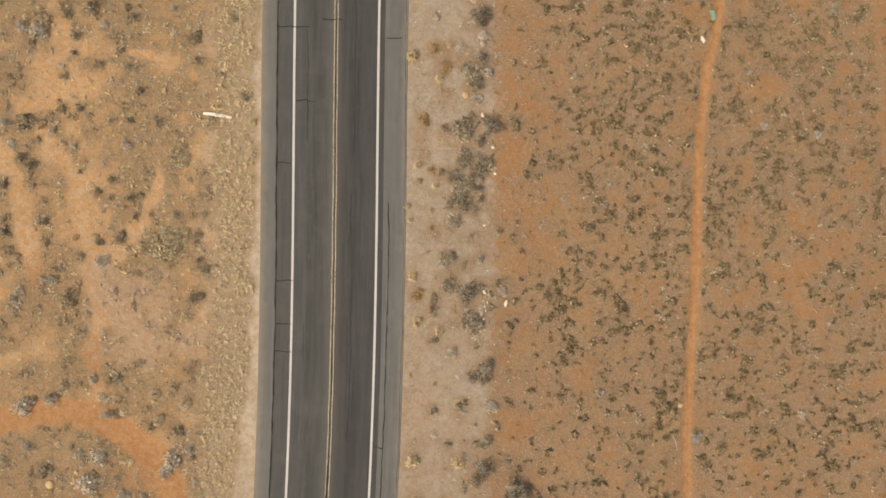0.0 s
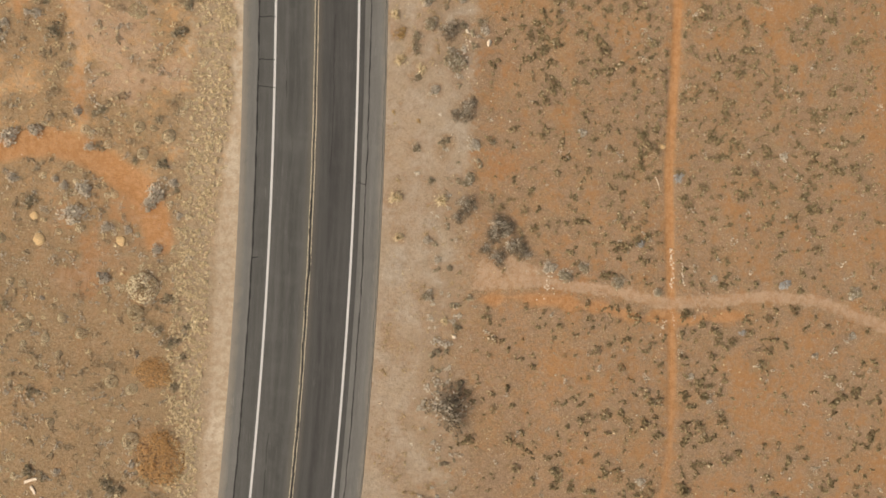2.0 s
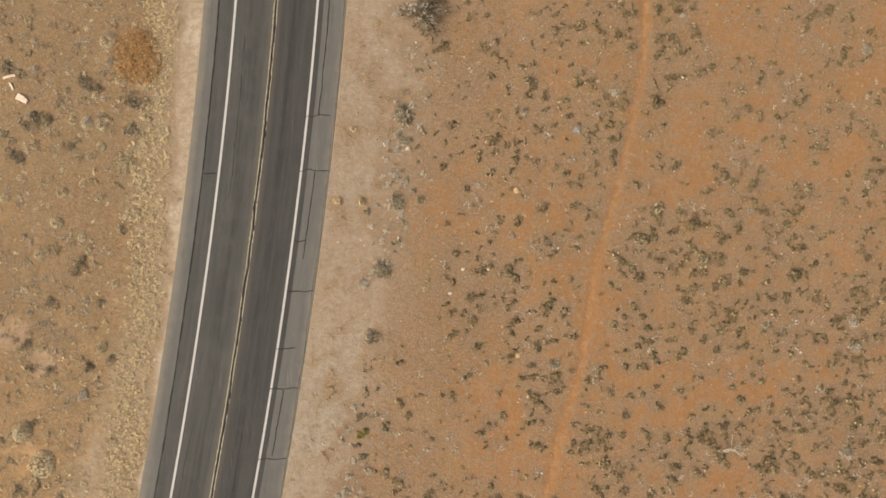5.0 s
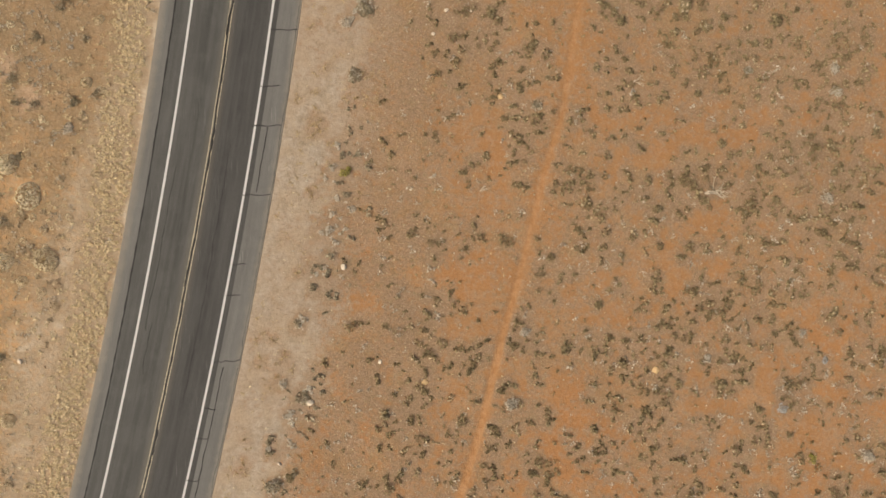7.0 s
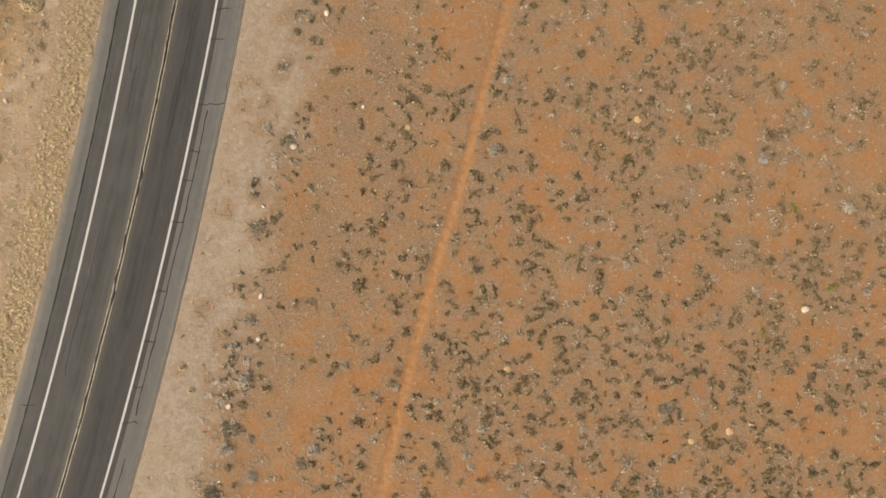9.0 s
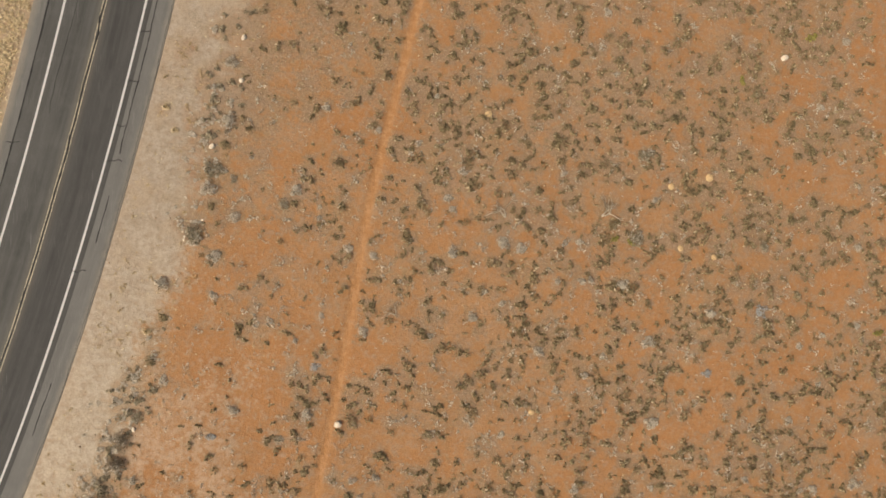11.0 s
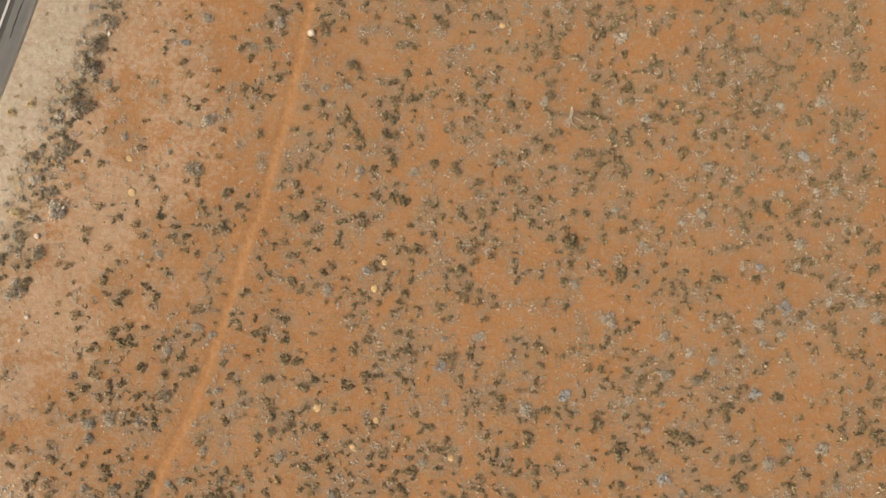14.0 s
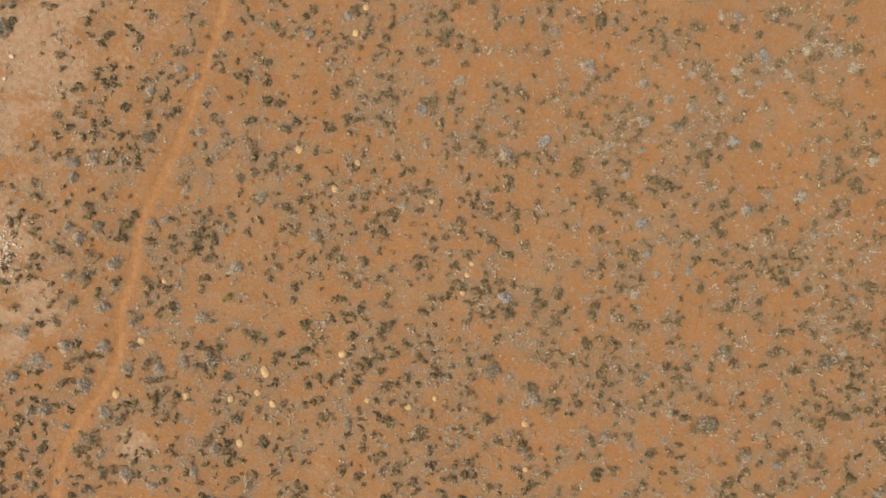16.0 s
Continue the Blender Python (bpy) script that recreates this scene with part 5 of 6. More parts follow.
set_out("dark_brush", "western bend", [
    (-29.7, -46, 0.39), (-31.5, -46.7, 0.34), (-26.2, -47.7, 0.44), (-30.9, -48.3, 0.49), (-30.2, -48.8, 0.44), (-20.8, -46.5, 0.68), (-30.5, -48.7,
    0.49), (-25, -57.4, 0.49), (-25.5, -58.3, 0.44), (-27.8, -60.9, 0.49), (-21.7, -54.7, 0.44), (-23.6, -61, 0.39), (-29.6, -64.5, 0.44), (-27.7, -66.8,
    0.49), (-29.1, -66.5, 0.44), (-24.4, -66.3, 0.49), (-22.5, -65.8, 0.39), (-30.1, -88.3, 0.44), (-29.1, -71.1, 0.39), (-30.2, -76.8, 0.44)])
set_out("olive_mat", "western bend", [
    (-21.6, -49, 0.83)])
set_out("grey_bush", "western bend", [
    (-24.8, -68.9, 0.49), (-24.9, -68.8, 0.54)])
set_out("saltbush", "gravel edge", [
    (4.6, 15.6, 0.78), (3.7, 11, 0.78), (3.7, 8.4, 0.68), (5.4, 8, 0.68), (3.7, 6.2, 0.58), (3, 3, 0.58), (2.3, -0.4, 0.63), (4.5, -5.8, 0.78), (2.5,
    -2.6, 0.49), (3.9, 16.3, 0.44), (5.8, -16.3, 0.44)])
set_out("thorn_bush", "gravel edge", [
    (4.9, 20.6, 0.78), (5.5, 21.1, 0.58), (5.2, 17.1, 0.58), (4.9, 14.9, 0.44), (6.2, 11.2, 0.73), (5.2, 9.9, 0.39), (4.9, 7, 0.58), (5, 5.7, 0.39), (3,
    6.7, 0.58), (3.2, 4.8, 0.78), (4, -3.3, 0.78), (5.3, -10.4, 0.68), (6, -9.5, 0.44), (4.5, -10.4, 0.34), (5.5, -18.5, 0.73), (4.8, -19.5, 0.49), (8.5,
    -20, 0.68), (9.2, -20.4, 0.54)])
set_out("grey_bush", "gravel edge", [
    (5.4, 18.9, 0.58), (5.8, 15.9, 0.44), (4.9, 13.6, 0.39), (5.2, -0.4, 0.39), (7.2, -3.1, 0.39), (2.8, -8.5, 0.49), (6.2, -13.1, 0.49), (1.2, 20.7,
    0.39), (3.4, 18.1, 0.44)])
set_out("dark_brush", "gravel edge", [
    (4.4, 12.1, 0.44), (2.2, 10.9, 0.39), (2, 7, 0.44), (5.4, 4.8, 0.39), (4.7, 4, 0.39), (4.5, 1.6, 0.29), (7, -2.4, 0.39), (1.3, -3.8, 0.44), (1.1,
    -4.8, 0.44), (1.1, -7.3, 0.39), (3.4, -12.9, 0.34), (1.1, -13.4, 0.39), (2.5, -16.4, 0.34), (7.7, -17.8, 0.29), (8, -12.9, 0.34)])
set_out("straw_tuft", "gravel edge", [
    (-0.7, 17.2, 0.49), (1.6, 15.3, 0.34), (2.4, 18.3, 0.24), (-0.7, -1.9, 0.39), (-0.2, -5.8, 0.44), (1.6, -6.7, 0.39), (-0.6, -17.7, 0.54), (3.4, -18,
    0.44), (-0.2, 7.7, 0.34), (1.3, 6, 0.29), (-1.2, 4.2, 0.24), (-0.9, 3, 0.24)])
set_out("dry_weed", "gravel edge", [
    (1.2, 17.8, 0.39), (2, 16.6, 0.49), (-0.2, -3.3, 0.49), (0.3, 11.8, 0.34), (0.7, 11.4, 0.34), (1, 7.4, 0.34), (0, 6.4, 0.24), (1, 3.8, 0.24), (1, 2.3,
    0.24), (1.5, 1.9, 0.19), (-0.7, -10.4, 0.19), (1.3, -11.2, 0.19), (2, 15.8, 0.29)])
set_out("cushion_plant", "gravel edge", [
    (3.9, 14, 0.29)])
set_out("grey_bush", "southern corner", [
    (-18.1, -173.2, 0.73), (-18, -174.4, 0.54), (-16.2, -172.7, 0.58), (-13.9, -173, 0.49), (-7, -170.3, 0.49), (-8.2, -175.5, 0.44), (-7.2, -176.6,
    0.34), (-11.1, -178.4, 0.49), (-10, -178.1, 0.39), (-18.3, -178.7, 0.49), (-17.4, -179.8, 0.68), (-14.5, -182, 0.68), (-5, -178.8, 0.44), (-8.6,
    -182.7, 0.34), (-18.4, -183, 0.54), (-14.4, -184, 0.44), (-15.4, -185.7, 0.68), (-3.8, -182.4, 0.68), (-13, -187.2, 0.39), (-6.7, -186.8, 0.63),
    (-22.3, -188, 0.63), (-18.5, -189.1, 0.73), (-15.4, -189.1, 0.68), (-20.9, -190.2, 0.58), (-21.2, -190.6, 0.49), (-20, -190.9, 0.39), (-23.1, -191.6,
    0.68), (-16.9, -192.4, 0.73), (-13.2, -191.2, 0.44), (-10.6, -191.2, 0.58), (-8.4, -190.5, 0.58), (-20.3, -194.6, 0.68)])
set_out("grey_bush", "southern corner edge", [
    (-21.7, -194.8, 0.49), (-18.6, -196.1, 0.49), (-15.2, -194.9, 0.63), (-7.9, -195.7, 0.34), (-5.7, -198.2, 0.63), (-13.2, -200.3, 0.63), (-7.4, -200.1,
    0.44), (-11.1, -201.3, 0.49), (-15, -196.2, 0.29), (-15.4, -198.3, 0.44), (-19.3, -200.9, 0.34)])
set_out("saltbush", "southern corner", [
    (-11.6, -170.8, 0.63), (-15.8, -178.8, 0.58), (-6, -190.5, 0.73)])
set_out("dark_brush", "southern corner", [
    (-7.2, -179.7, 0.44), (-6.7, -178.2, 0.39), (-16.9, -183.2, 0.58), (-17.8, -185.2, 0.39), (-11.8, -183.4, 0.34), (-9.6, -180.5, 0.29), (-12.3, -186.7,
    0.39), (-3.5, -174.5, 0.39), (-4.1, -171.2, 0.24), (-6, -180.6, 0.29), (-2.3, -174, 0.39), (-18.2, -181.1, 0.29), (-16.7, -191.2, 0.49), (-4.7, -192,
    0.44), (-3.8, -195.4, 0.54), (-16.4, -197.2, 0.49), (-1.6, -197.5, 0.39), (-20.7, -198.2, 0.44), (-15.4, -200, 0.49), (-21.2, -201.1, 0.39), (-16.6,
    -201.7, 0.49), (-22.6, -200.4, 0.39), (-7.2, -191, 0.44)])
set_out("green_shrub", "southern corner", [
    (-4.6, -185, 0.49)])
set_out("cushion_plant", "southern corner", [
    (-12, -188.7, 0.44), (-10.1, -183.5, 0.29), (-14.2, -193.3, 0.39), (-8.2, -193.5, 0.44), (-4.3, -193.8, 0.39), (-3.5, -197.7, 0.39), (-1.3, -191.6,
    0.44), (-2, -193.3, 0.34)])


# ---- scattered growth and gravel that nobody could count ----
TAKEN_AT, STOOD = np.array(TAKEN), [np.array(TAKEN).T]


def free(x, y, r):
    """Which points stand clear of the plants set out singly."""
    ok = np.ones(len(x), bool)
    for k in range(0, len(x), 4000):
        gap = np.hypot(x[k:k + 4000, None] - TAKEN_AT[:, 0], y[k:k + 4000, None] - TAKEN_AT[:, 1]) - 0.75 * TAKEN_AT[:, 2]
        ok[k:k + 4000] = gap.min(1) > 0.4 * r[k:k + 4000]
    return ok


def join(name, label, category, material, templates, x, y, r, tall=0.9):
    """Joins many small plants into one mesh."""
    z, turn, which = ground_z(x, y), RNG.random(len(x)) * 2 * np.pi, RNG.integers(0, len(templates), len(x))
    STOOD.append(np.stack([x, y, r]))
    tone, quads, tones = RNG.random(len(x)), [], []
    for k, base in enumerate(templates):
        m = np.flatnonzero(which == k)
        if not len(m):
            continue
        c, s = np.cos(turn[m])[:, None, None], np.sin(turn[m])[:, None, None]
        bx, by, bz = base[None, :, :, 0], base[None, :, :, 1], base[None, :, :, 2]
        scale = r[m][:, None, None]
        q = np.stack([(bx * c - by * s) * scale + x[m][:, None, None], (bx * s + by * c) * scale + y[m][:, None, None], bz * scale * tall + z[m][:, None, None] - 0.01], -1)
        quads.append(q.reshape(-1, 4, 3))
        tones.append(np.repeat(tone[m], len(base)))
    mesh = quad_mesh(name, np.concatenate(quads), material, np.concatenate(tones))
    tagged(new(name, mesh), label, category, kind="stuff")


def scatter(name, label, category, material, templates, density, low, high, most, region=(-46, 58, -215, 32), tall=0.9, beyond=False):
    """Strews small plants. density(x, y, d): plants a square metre."""
    x0, x1, y0, y1 = region
    count = int((x1 - x0) * (y1 - y0) * most)
    x, y = x0 + (x1 - x0) * RNG.random(count), y0 + (y1 - y0) * RNG.random(count)
    seen = ((np.abs(x + 0.07 * y) < 42) & (y > -215) & (y < 32)) != beyond
    x, y = x[seen], y[seen]
    count, d = len(x), off_road(x, y)
    r = low + (high - low) * RNG.random(count) ** 1.7
    keep = (RNG.random(count) < density(x, y, d) / most) & (np.abs(d) > 6.15) & (to_line(x, y, TRAIL) > 0.4 + r * 0.8) & (to_line(x, y, CROSSING) > 0.5 + r) & (to_line(x, y, CHANNEL) > 0.9 + r * 0.5)
    for half, run in RUNNELS:
        keep &= to_line(x, y, run) > 0.9 * half
    x, y, r = x[keep], y[keep], r[keep]
    ok = free(x, y, r)
    join(name, label, category, material, templates, x[ok], y[ok], r[ok], tall)


def right_field(x, y, d):
    along = np.interp(y, [-215, -165, -135, -105, -85, -62, -45, -25, -12, 30], [3.3, 3.8, 3.6, 3.4, 3.2, 2.8, 2.6, 2.7, 4.2, 4.6])
    near = np.interp(d, [12.5, 14.5, 19, 24, 30], [0.0, 0.25, 0.45, 0.8, 1.0])
    near = np.where(y > -12, np.maximum(near, np.interp(d, [13, 16, 20], [0.0, 0.5, 0.9])), near)
    near = near * np.where((y < -108) & (d < 23), 0.5, 1.0)
    return 0.46 * along * near * (np.interp(y, [-130, -90, -10], [0.4, 0.2, 0.15]) + np.interp(y, [-130, -90, -10], [0.5, 0.8, 0.85]) * thicket(x, y)) * (0.45 + 0.55 * cover(x, y)) * (d > 0)


small = [np.concatenate([leaves(28, 0.33, (2, 3, 5, 4)[k % 4], 0.6, 1.15, up=1.0), grass(3, 0.035, 0.7, 1.2)]) for k in range(10)]
sprigs = [np.concatenate([leaves(17, 0.29, 4, 0.45, 1.2, up=1.5), grass(2, 0.035, 0.6, 1.1)]) for k in range(8)]
flecks = [np.concatenate([grass(2, 0.13, 0.9), leaves(8, 0.62, 2, 0.8, up=2.5)]) for k in range(6)]
join("small_scrub", "small olive shrubs dotted over red sand", "scrub", SCRUB, [leaves(64, 0.25, 4, 0.5, up=1.6) for k in range(5)], *np.array(SMALL_ONES).T)
scatter("scrub", "scattered small olive scrub on red sand", "scrub", SCRUB, small, right_field, 0.2, 0.52, 2.1)
scatter("fine_scrub", "fine olive scrub thick on red sand", "scrub", SCRUB, [leaves(13, 0.54, 1 + k % 2, 0.6, up=1.3) for k in range(5)],
        lambda x, y, d: np.interp(y, [-130, -100, -45, -22, -12, 30], [0.1, 0.35, 0.5, 0.8, 1.9, 2.1]) * np.interp(d, [12.5, 15, 24], [0, 0.4, 1.0]) * (0.3 + 0.7 * cover(x, y)), 0.10, 0.25, 2.2)
scatter("outer_scrub", "sparse olive scrub on the open sand further out", "scrub", SCRUB, [leaves(6, 0.78, 2, 0.55, up=1.3) for k in range(5)],
        lambda x, y, d: 0.3 * (0.25 + 0.75 * thicket(x, y)) * (0.4 + 0.6 * cover(x, y)) * np.interp(np.abs(d), [14, 20], [0, 1]), 0.25, 0.6, 0.44, (-115, 125, -275, 85), 0.9, True)
scatter("grey_scrub", "scattered small dry grey scrub", "scrub", GREY, sprigs,
        lambda x, y, d: np.where(d > 0, np.interp(y, [-215, -150, -110, -60, 0, 30], [1.5, 1.4, 0.7, 0.3, 0.2, 0.2]) * np.interp(d, [12, 14], [0, 1]), 1.3 * np.interp(d, [-14, -9], [1, 0.1])) * (0.25 + 0.75 * thicket(x + 40, y)), 0.14, 0.42, 1.7)
scatter("brown_scrub", "scattered brown scrub west of the road", "scrub", BROWN, small,
        lambda x, y, d: (d < -9) * 1.25 * np.interp(d, [-16, -9.5], [1.0, 0.25]) * (0.2 + 0.8 * thicket(x, y + 70)) * (0.3 + 0.7 * cover(x, y)), 0.12, 0.5, 2.2, (-46, -8, -130, 32), 0.55)
scatter("cream_bushes", "rounded cream-coloured dry bushes west of the road", "bushes", CREAM, [dome(90, 0.24, 4, 0.5) for k in range(5)],
        lambda x, y, d: (d < -9.5) * np.interp(y, [-130, -70, -56, -24, -8], [0.06, 0.10, 0.26, 0.26, 0.10]) * (0.3 + 0.7 * thicket(x + 90, y)), 0.14, 0.42, 0.32, (-46, -8, -130, 32), 0.7)
scatter("verge_grass", "clumps of dry straw grass along the gravel verge", "grass", STRAW, flecks,
        lambda x, y, d: (d < 0) * (np.interp(y, [-70, -50], [34.0, 25.0]) * np.interp(d + np.interp(y, [-110, -75, -60, -45, -22, -10, 20], [6.3, 6.3, 6.9, 8.0, 8.3, 6.9, 6.5]), [-3.2, -2.2, -0.5, 0.4], [0, 1, 1, 0]) * (0.35 + 0.65 * smooth(x, y, 1.1, 20)) + np.interp(y, [-75, -60, -28, -14], [2.8, 0.8, 0.8, 3.2]) * np.interp(d, [-26, -17, -10.5, -8], [0.2, 1.0, 1.0, 0.0]) * (0.1 + 0.9 * smooth(x, y, 2.5, 23))), 0.07, 0.24, 34.5, (-46, -8, -140, 32), 0.8)
scatter("pale_tufts", "tiny pale tufts of dead grass on red sand", "grass", STRAW, flecks,
        lambda x, y, d: (d > 7.0) * np.interp(y, [-215, -140, -80, 0], [0.9, 0.5, 0.35, 0.3]) * (0.2 + 0.8 * thicket(x, y)), 0.04, 0.11, 1.0)
scatter("straw_cushions", "small round straw cushions dotted over red sand", "cushion plants", STRAW_CUSHION, [dome(56, 0.34, 4, 0.55) for k in range(4)],
        lambda x, y, d: 0.11 * (d > 13) * np.interp(y, [-185, -150, -120], [1.0, 0.5, 0.0]) * (0.3 + 0.7 * smooth(x, y, 6.0, 27)), 0.14, 0.32, 0.12)
scatter("verge_weeds", "sparse dry weeds on the gravel verge", "weeds", WEED, sprigs, lambda x, y, d: (d > 6.5) * (d < 13.5) * 1.5 * (smooth(x, y, 3.0, 21) > 0.35), 0.07, 0.32, 1.6)
verge_growth = lambda x, y, d: np.interp(y, [-175, -160, -108, -100, -60, -25, -12, 30], [0.4, 1.7, 1.7, 0.7, 0.7, 0.8, 0.3, 0.3]) * np.exp(-((d - 12.0) / 1.4) ** 2) * np.clip((smooth(x, y, 5.0, 22) - 0.25) / 0.4, 0, 1)
scatter("verge_bushes", "grey-green bushes along the edge of the gravel verge", "bushes", SALT, [leaves(50, 0.28, 3 + k % 3, 0.7, up=1.2) for k in range(5)], lambda x, y, d: 1.5 * verge_growth(x, y, d), 0.18, 0.6, 2.5)
scatter("dry_verge_bushes", "dry beige bushes along the edge of the gravel verge", "bushes", GREY, [leaves(54, 0.26, 5, 0.4, up=3.5) for k in range(5)], lambda x, y, d: 1.9 * verge_growth(x + 3, y + 1, d + 0.8), 0.16, 0.5, 2.2)


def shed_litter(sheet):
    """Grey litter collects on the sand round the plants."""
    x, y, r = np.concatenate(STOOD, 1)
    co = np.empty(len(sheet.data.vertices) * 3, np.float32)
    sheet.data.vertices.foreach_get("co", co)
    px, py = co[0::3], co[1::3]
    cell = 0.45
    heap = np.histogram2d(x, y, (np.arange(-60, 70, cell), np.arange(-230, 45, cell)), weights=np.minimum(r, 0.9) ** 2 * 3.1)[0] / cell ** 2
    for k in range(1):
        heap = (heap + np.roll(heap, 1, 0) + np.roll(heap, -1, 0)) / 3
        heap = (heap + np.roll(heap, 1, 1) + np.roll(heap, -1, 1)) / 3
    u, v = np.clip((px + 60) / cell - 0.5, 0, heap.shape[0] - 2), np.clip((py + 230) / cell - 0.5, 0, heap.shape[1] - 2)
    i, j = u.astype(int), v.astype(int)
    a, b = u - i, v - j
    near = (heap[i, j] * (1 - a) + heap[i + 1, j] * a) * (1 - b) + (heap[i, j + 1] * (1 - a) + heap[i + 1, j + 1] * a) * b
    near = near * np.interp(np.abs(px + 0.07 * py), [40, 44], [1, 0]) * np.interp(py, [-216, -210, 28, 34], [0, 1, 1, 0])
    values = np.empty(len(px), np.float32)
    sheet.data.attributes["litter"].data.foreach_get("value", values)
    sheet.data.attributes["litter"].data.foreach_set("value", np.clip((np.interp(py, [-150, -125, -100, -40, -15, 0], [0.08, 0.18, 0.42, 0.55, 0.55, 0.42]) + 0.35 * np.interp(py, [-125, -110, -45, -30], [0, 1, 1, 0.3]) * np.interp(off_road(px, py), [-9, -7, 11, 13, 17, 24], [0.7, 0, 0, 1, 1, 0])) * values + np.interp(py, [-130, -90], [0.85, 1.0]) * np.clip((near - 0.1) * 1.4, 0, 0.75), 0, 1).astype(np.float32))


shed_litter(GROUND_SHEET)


def pebbles():
    """Loose stones, thickest along the edges of the verge."""
    count = 36000
    x, y = -44 + 100 * RNG.random(count), -212 + 240 * RNG.random(count)
    d = off_road(x, y)
    share = 0.22 + 0.75 * np.exp(-((d - 12.3) / 1.6) ** 2) + 0.5 * (d < -7) * np.exp(-((d + 9) / 3) ** 2)
    keep = (RNG.random(count) < share) & (np.abs(d) > 6.1) & (to_line(x, y, TRAIL) > 0.4)
    x, y = x[keep], y[keep]
    r = 0.028 + 0.075 * RNG.random(len(x)) ** 3
    corner = np.array([(1, 0, 0), (0, 1, 0), (-1, 0, 0), (0, -1, 0), (0, 0, 0.8), (0, 0, -0.5)])
    tri = np.array([(0, 1, 4), (1, 2, 4), (2, 3, 4), (3, 0, 4), (1, 0, 5), (2, 1, 5), (3, 2, 5), (0, 3, 5)])
    jitter = corner[None] * (0.7 + 0.6 * RNG.random((len(x), 6, 3)))
    turn = RNG.random(len(x)) * 6.28
    c, s = np.cos(turn)[:, None], np.sin(turn)[:, None]
    px, py = jitter[..., 0] * c - jitter[..., 1] * s, jitter[..., 0] * s + jitter[..., 1] * c
    points = np.stack([px * r[:, None] + x[:, None], py * r[:, None] + y[:, None], jitter[..., 2] * r[:, None] + (ground_z(x, y) + 0.3 * r)[:, None]], -1)
    mesh = bpy.data.meshes.new("pebbles")
    fill_mesh(mesh, points.reshape(-1, 3), (tri[None] + 6 * np.arange(len(x))[:, None, None]).reshape(-1, 3))
    mesh.attributes.new("tone", "FLOAT", "POINT").data.foreach_set("value", np.repeat(RNG.random(len(x)), 6).astype(np.float32))
    mesh.materials.append(PEBBLE)
    tagged(new("pebbles", mesh), "loose pale and red pebbles on sand and gravel", "pebbles", kind="stuff")


pebbles()


# ---- lying things ----
def board(name, x0, y0, x1, y1, width, thick, material, label, category, bend=0.05, taper=0.9):
    """A weathered plank or sheet that lies on the ground, slightly bent, with worn ends."""
    bm, length, count = bmesh.new(), math.hypot(x1 - x0, y1 - y0), 8
    rings = []
    for k in range(count + 1):
        u = k / count
        half = width / 2 * (1 - (1 - taper) * u) * (0.92 if k in (0, count) else 1.0)
        sway, lift = bend * math.sin(u * math.pi), 0.02 * math.sin(u * 5.0)
        rings.append([bm.verts.new((u * length - length / 2, sway + h, lift + z)) for h, z in ((-half, 0.0), (-half, thick * 0.8), (-half * 0.85, thick), (half * 0.85, thick), (half, thick * 0.8), (half, 0.0))])
    for a, b in zip(rings, rings[1:]):
        for j in range(6):
            bm.faces.new((a[j], a[(j + 1) % 6], b[(j + 1) % 6], b[j]))
    bm.faces.new(rings[0][::-1]), bm.faces.new(rings[-1])
    bmesh.ops.recalc_face_normals(bm, faces=bm.faces)
    mesh = bpy.data.meshes.new(name)
    bm.to_mesh(mesh)
    bm.free()
    mesh.materials.append(material)
    ob = new(name, mesh)
    mx, my = (x0 + x1) / 2, (y0 + y1) / 2
    ob.matrix_world = pose(mx, my, float(ground_z(mx, my)) + 0.03, 0, 0, math.degrees(math.atan2(y1 - y0, x1 - x0)))
    return tagged(ob, label, category)


board("plank", -18.58, 12.03, -16.19, 11.67, 0.27, 0.07, TIMBER, "bleached white plank lying across dry roadside grass", "plank")
board("stick", 22.17, -15.79, 22.57, -17.07, 0.07, 0.05, BLEACHED, "thin bleached stick lying beside the trail", "stick", 0.10, 0.5)
board("plastic_sheet", 25.70, 21.75, 25.85, 20.85, 0.42, 0.05, SHEET, "crumpled pale green plastic sheet on the trail", "litter", 0.04)
board("paper_scrap", 24.70, 19.4, 25.0, 18.85, 0.2, 0.04, CARD, "crumpled white paper scrap beside the trail", "litter", 0.05)
board("wood_offcut", -31.63, -41.95, -30.61, -41.66, 0.24, 0.08, CARD, "pale wooden offcut lying among dry scrub", "offcut", 0.04)
board("wood_offcut", -31.12, -42.28, -30.78, -42.95, 0.2, 0.07, CARD, "pale wooden offcut lying among dry scrub", "offcut", 0.04)
board("cardboard_piece", -30.45, -43.45, -29.6, -43.95, 0.62, 0.12, CARD, "torn piece of pale cardboard on the ground", "litter", 0.06, 0.65)


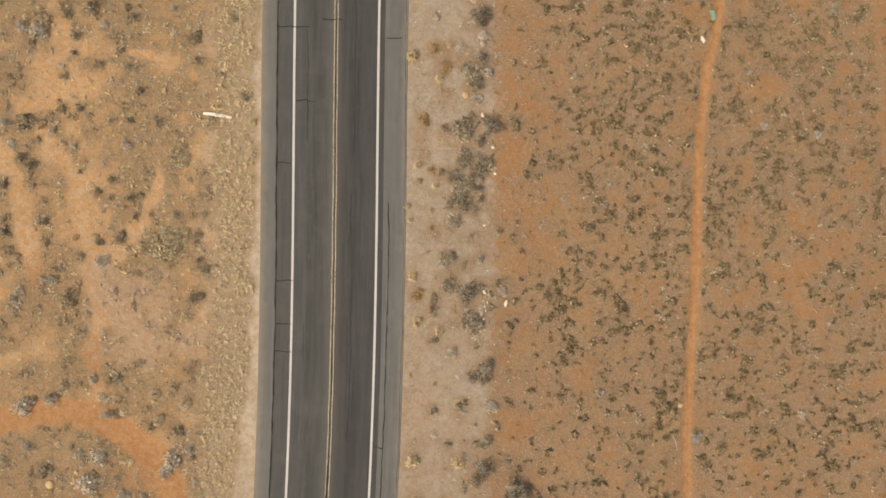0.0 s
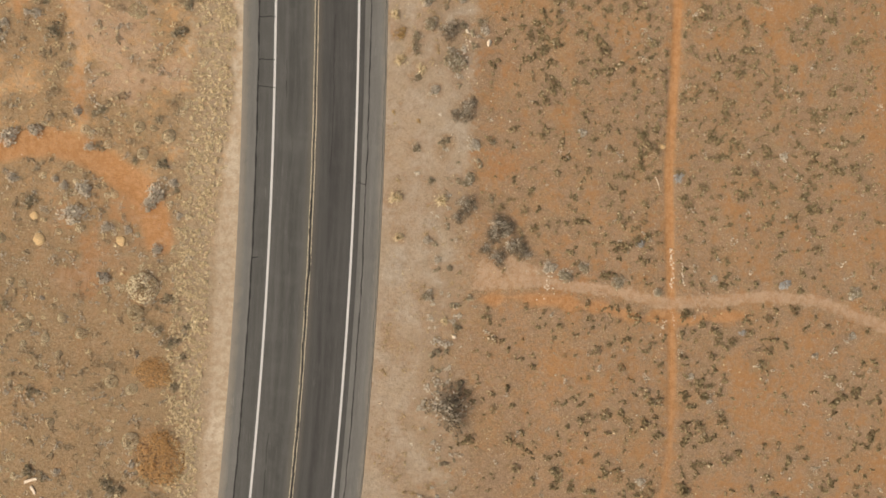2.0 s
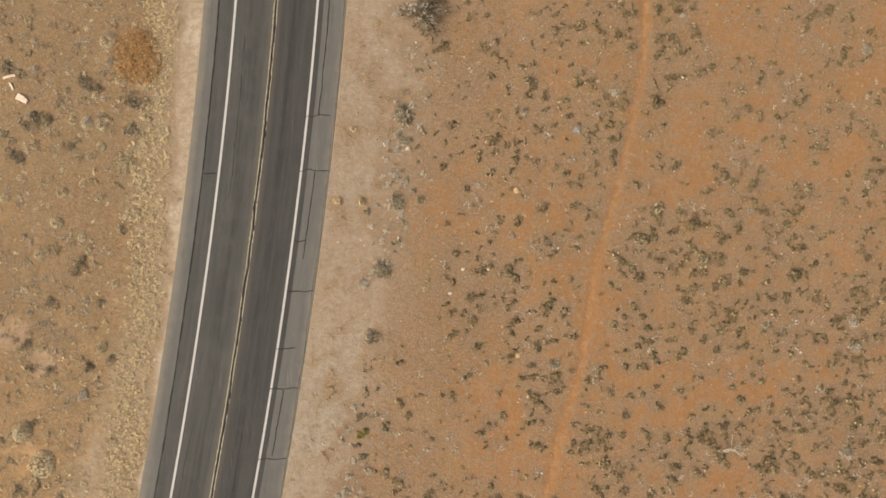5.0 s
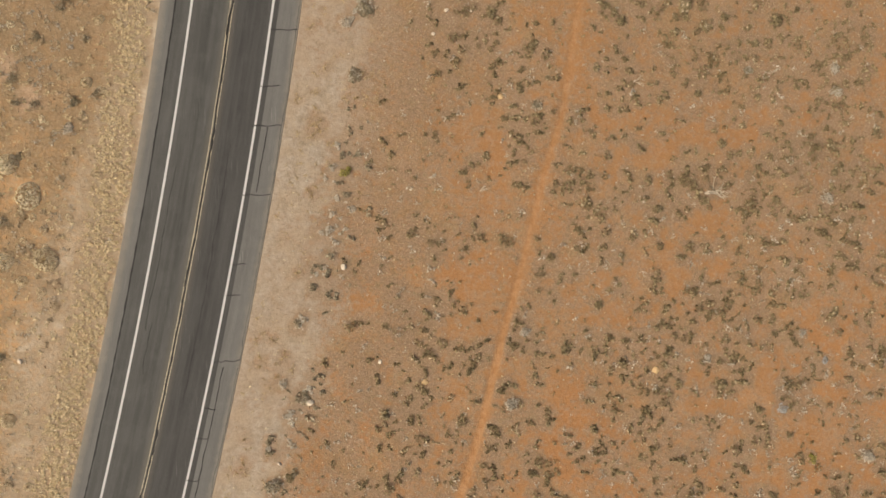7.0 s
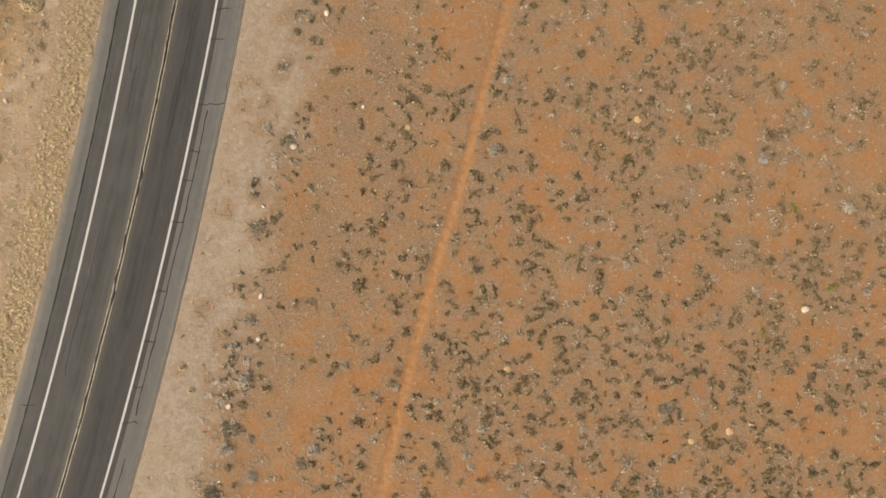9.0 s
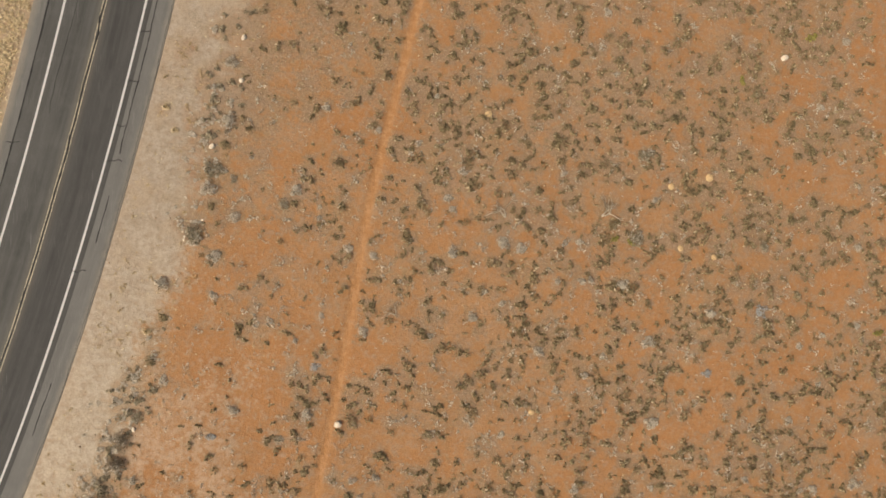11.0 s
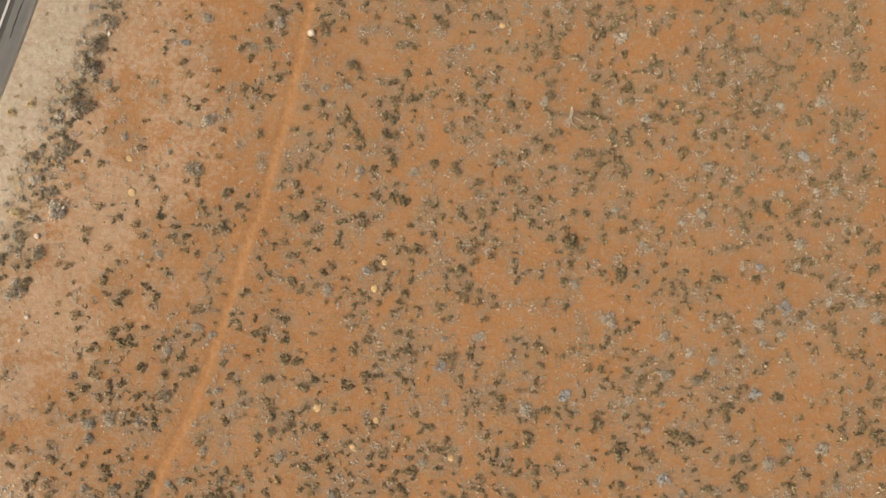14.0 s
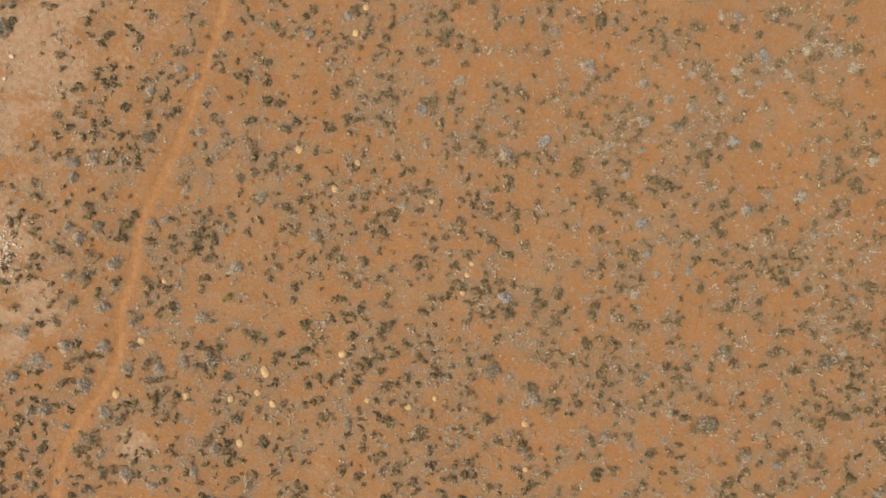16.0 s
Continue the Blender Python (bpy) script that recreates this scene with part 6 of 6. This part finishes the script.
def rubble(name, label, line, count, spread, low, high):
    """Pale rubble strewn along a line."""
    t = RNG.random(count) * (len(line) - 1)
    i = np.minimum(t.astype(int), len(line) - 2)
    p = np.array(line)
    q = p[i] + (p[i + 1] - p[i]) * (t - i)[:, None] + RNG.normal(size=(count, 2)) * spread
    parts_points, parts_faces, start = [], [], 0
    bases = []
    for k in range(3):
        bm = boulder(60 + k, 0.5)
        bm.verts.ensure_lookup_table()
        bases.append((np.array([v.co for v in bm.verts]), np.array([[v.index for v in f.verts] for f in bm.faces])))
        bm.free()
    for k in range(count):
        points, faces = bases[k % 3]
        r, a = low + (high - low) * RNG.random() ** 2, RNG.random() * 6.28
        turned = points @ np.array([(math.cos(a), math.sin(a), 0), (-math.sin(a), math.cos(a), 0), (0, 0, 1)]) * r
        parts_points.append(turned + np.array([q[k, 0], q[k, 1], float(ground_z(q[k, 0], q[k, 1]))]))
        parts_faces.append(faces + start)
        start += len(points)
    mesh = bpy.data.meshes.new(name)
    fill_mesh(mesh, np.concatenate(parts_points), np.concatenate(parts_faces))
    mesh.materials.append(STONE)
    tagged(new(name, mesh), label, "rubble", kind="stuff")


rubble("trail_rubble", "pale broken rubble along the wheel ruts", [(23.58, -21.89), (23.78, -23.9), (23.63, -25.9)], 60, 0.09, 0.03, 0.12)
rubble("trail_rubble", "pale broken rubble along the wheel ruts", [(24.54, -23.23), (24.69, -25.39)], 36, 0.07, 0.03, 0.11)
rubble("trail_rubble", "pale broken rubble along the wheel ruts", [(23.72, -27.55), (23.92, -28.9)], 16, 0.08, 0.03, 0.09)
rubble("trail_rubble", "pale broken rubble along the wheel ruts", [(23.17, -28.25), (22.71, -29.41)], 22, 0.1, 0.03, 0.1)
rubble("trail_rubble", "pale broken rubble along the wheel ruts", [(24.18, -29.64), (24.32, -31.89)], 26, 0.03, 0.02, 0.06)
rubble("pale_rubble", "heap of pale rubble beside a dry bush", [(-25.7, -178.0), (-24.1, -179.5), (-23.3, -180.7), (-24.1, -181.9), (-22.9, -182.9)], 330, 0.75, 0.04, 0.17)
rubble("verge_rubble", "white rubble at the edge of the verge", [(5.49, 4.76), (5.7, 2.06)], 18, 0.15, 0.03, 0.12)
rubble("verge_rubble", "white rubble at the edge of the verge", [(5.72, -3.09), (5.53, -7.26)], 26, 0.2, 0.03, 0.14)
rubble("verge_rubble", "white rubble at the edge of the verge", [(12.63, -23.3), (12.88, -24.79), (12.3, -26.4)], 40, 0.35, 0.04, 0.15)
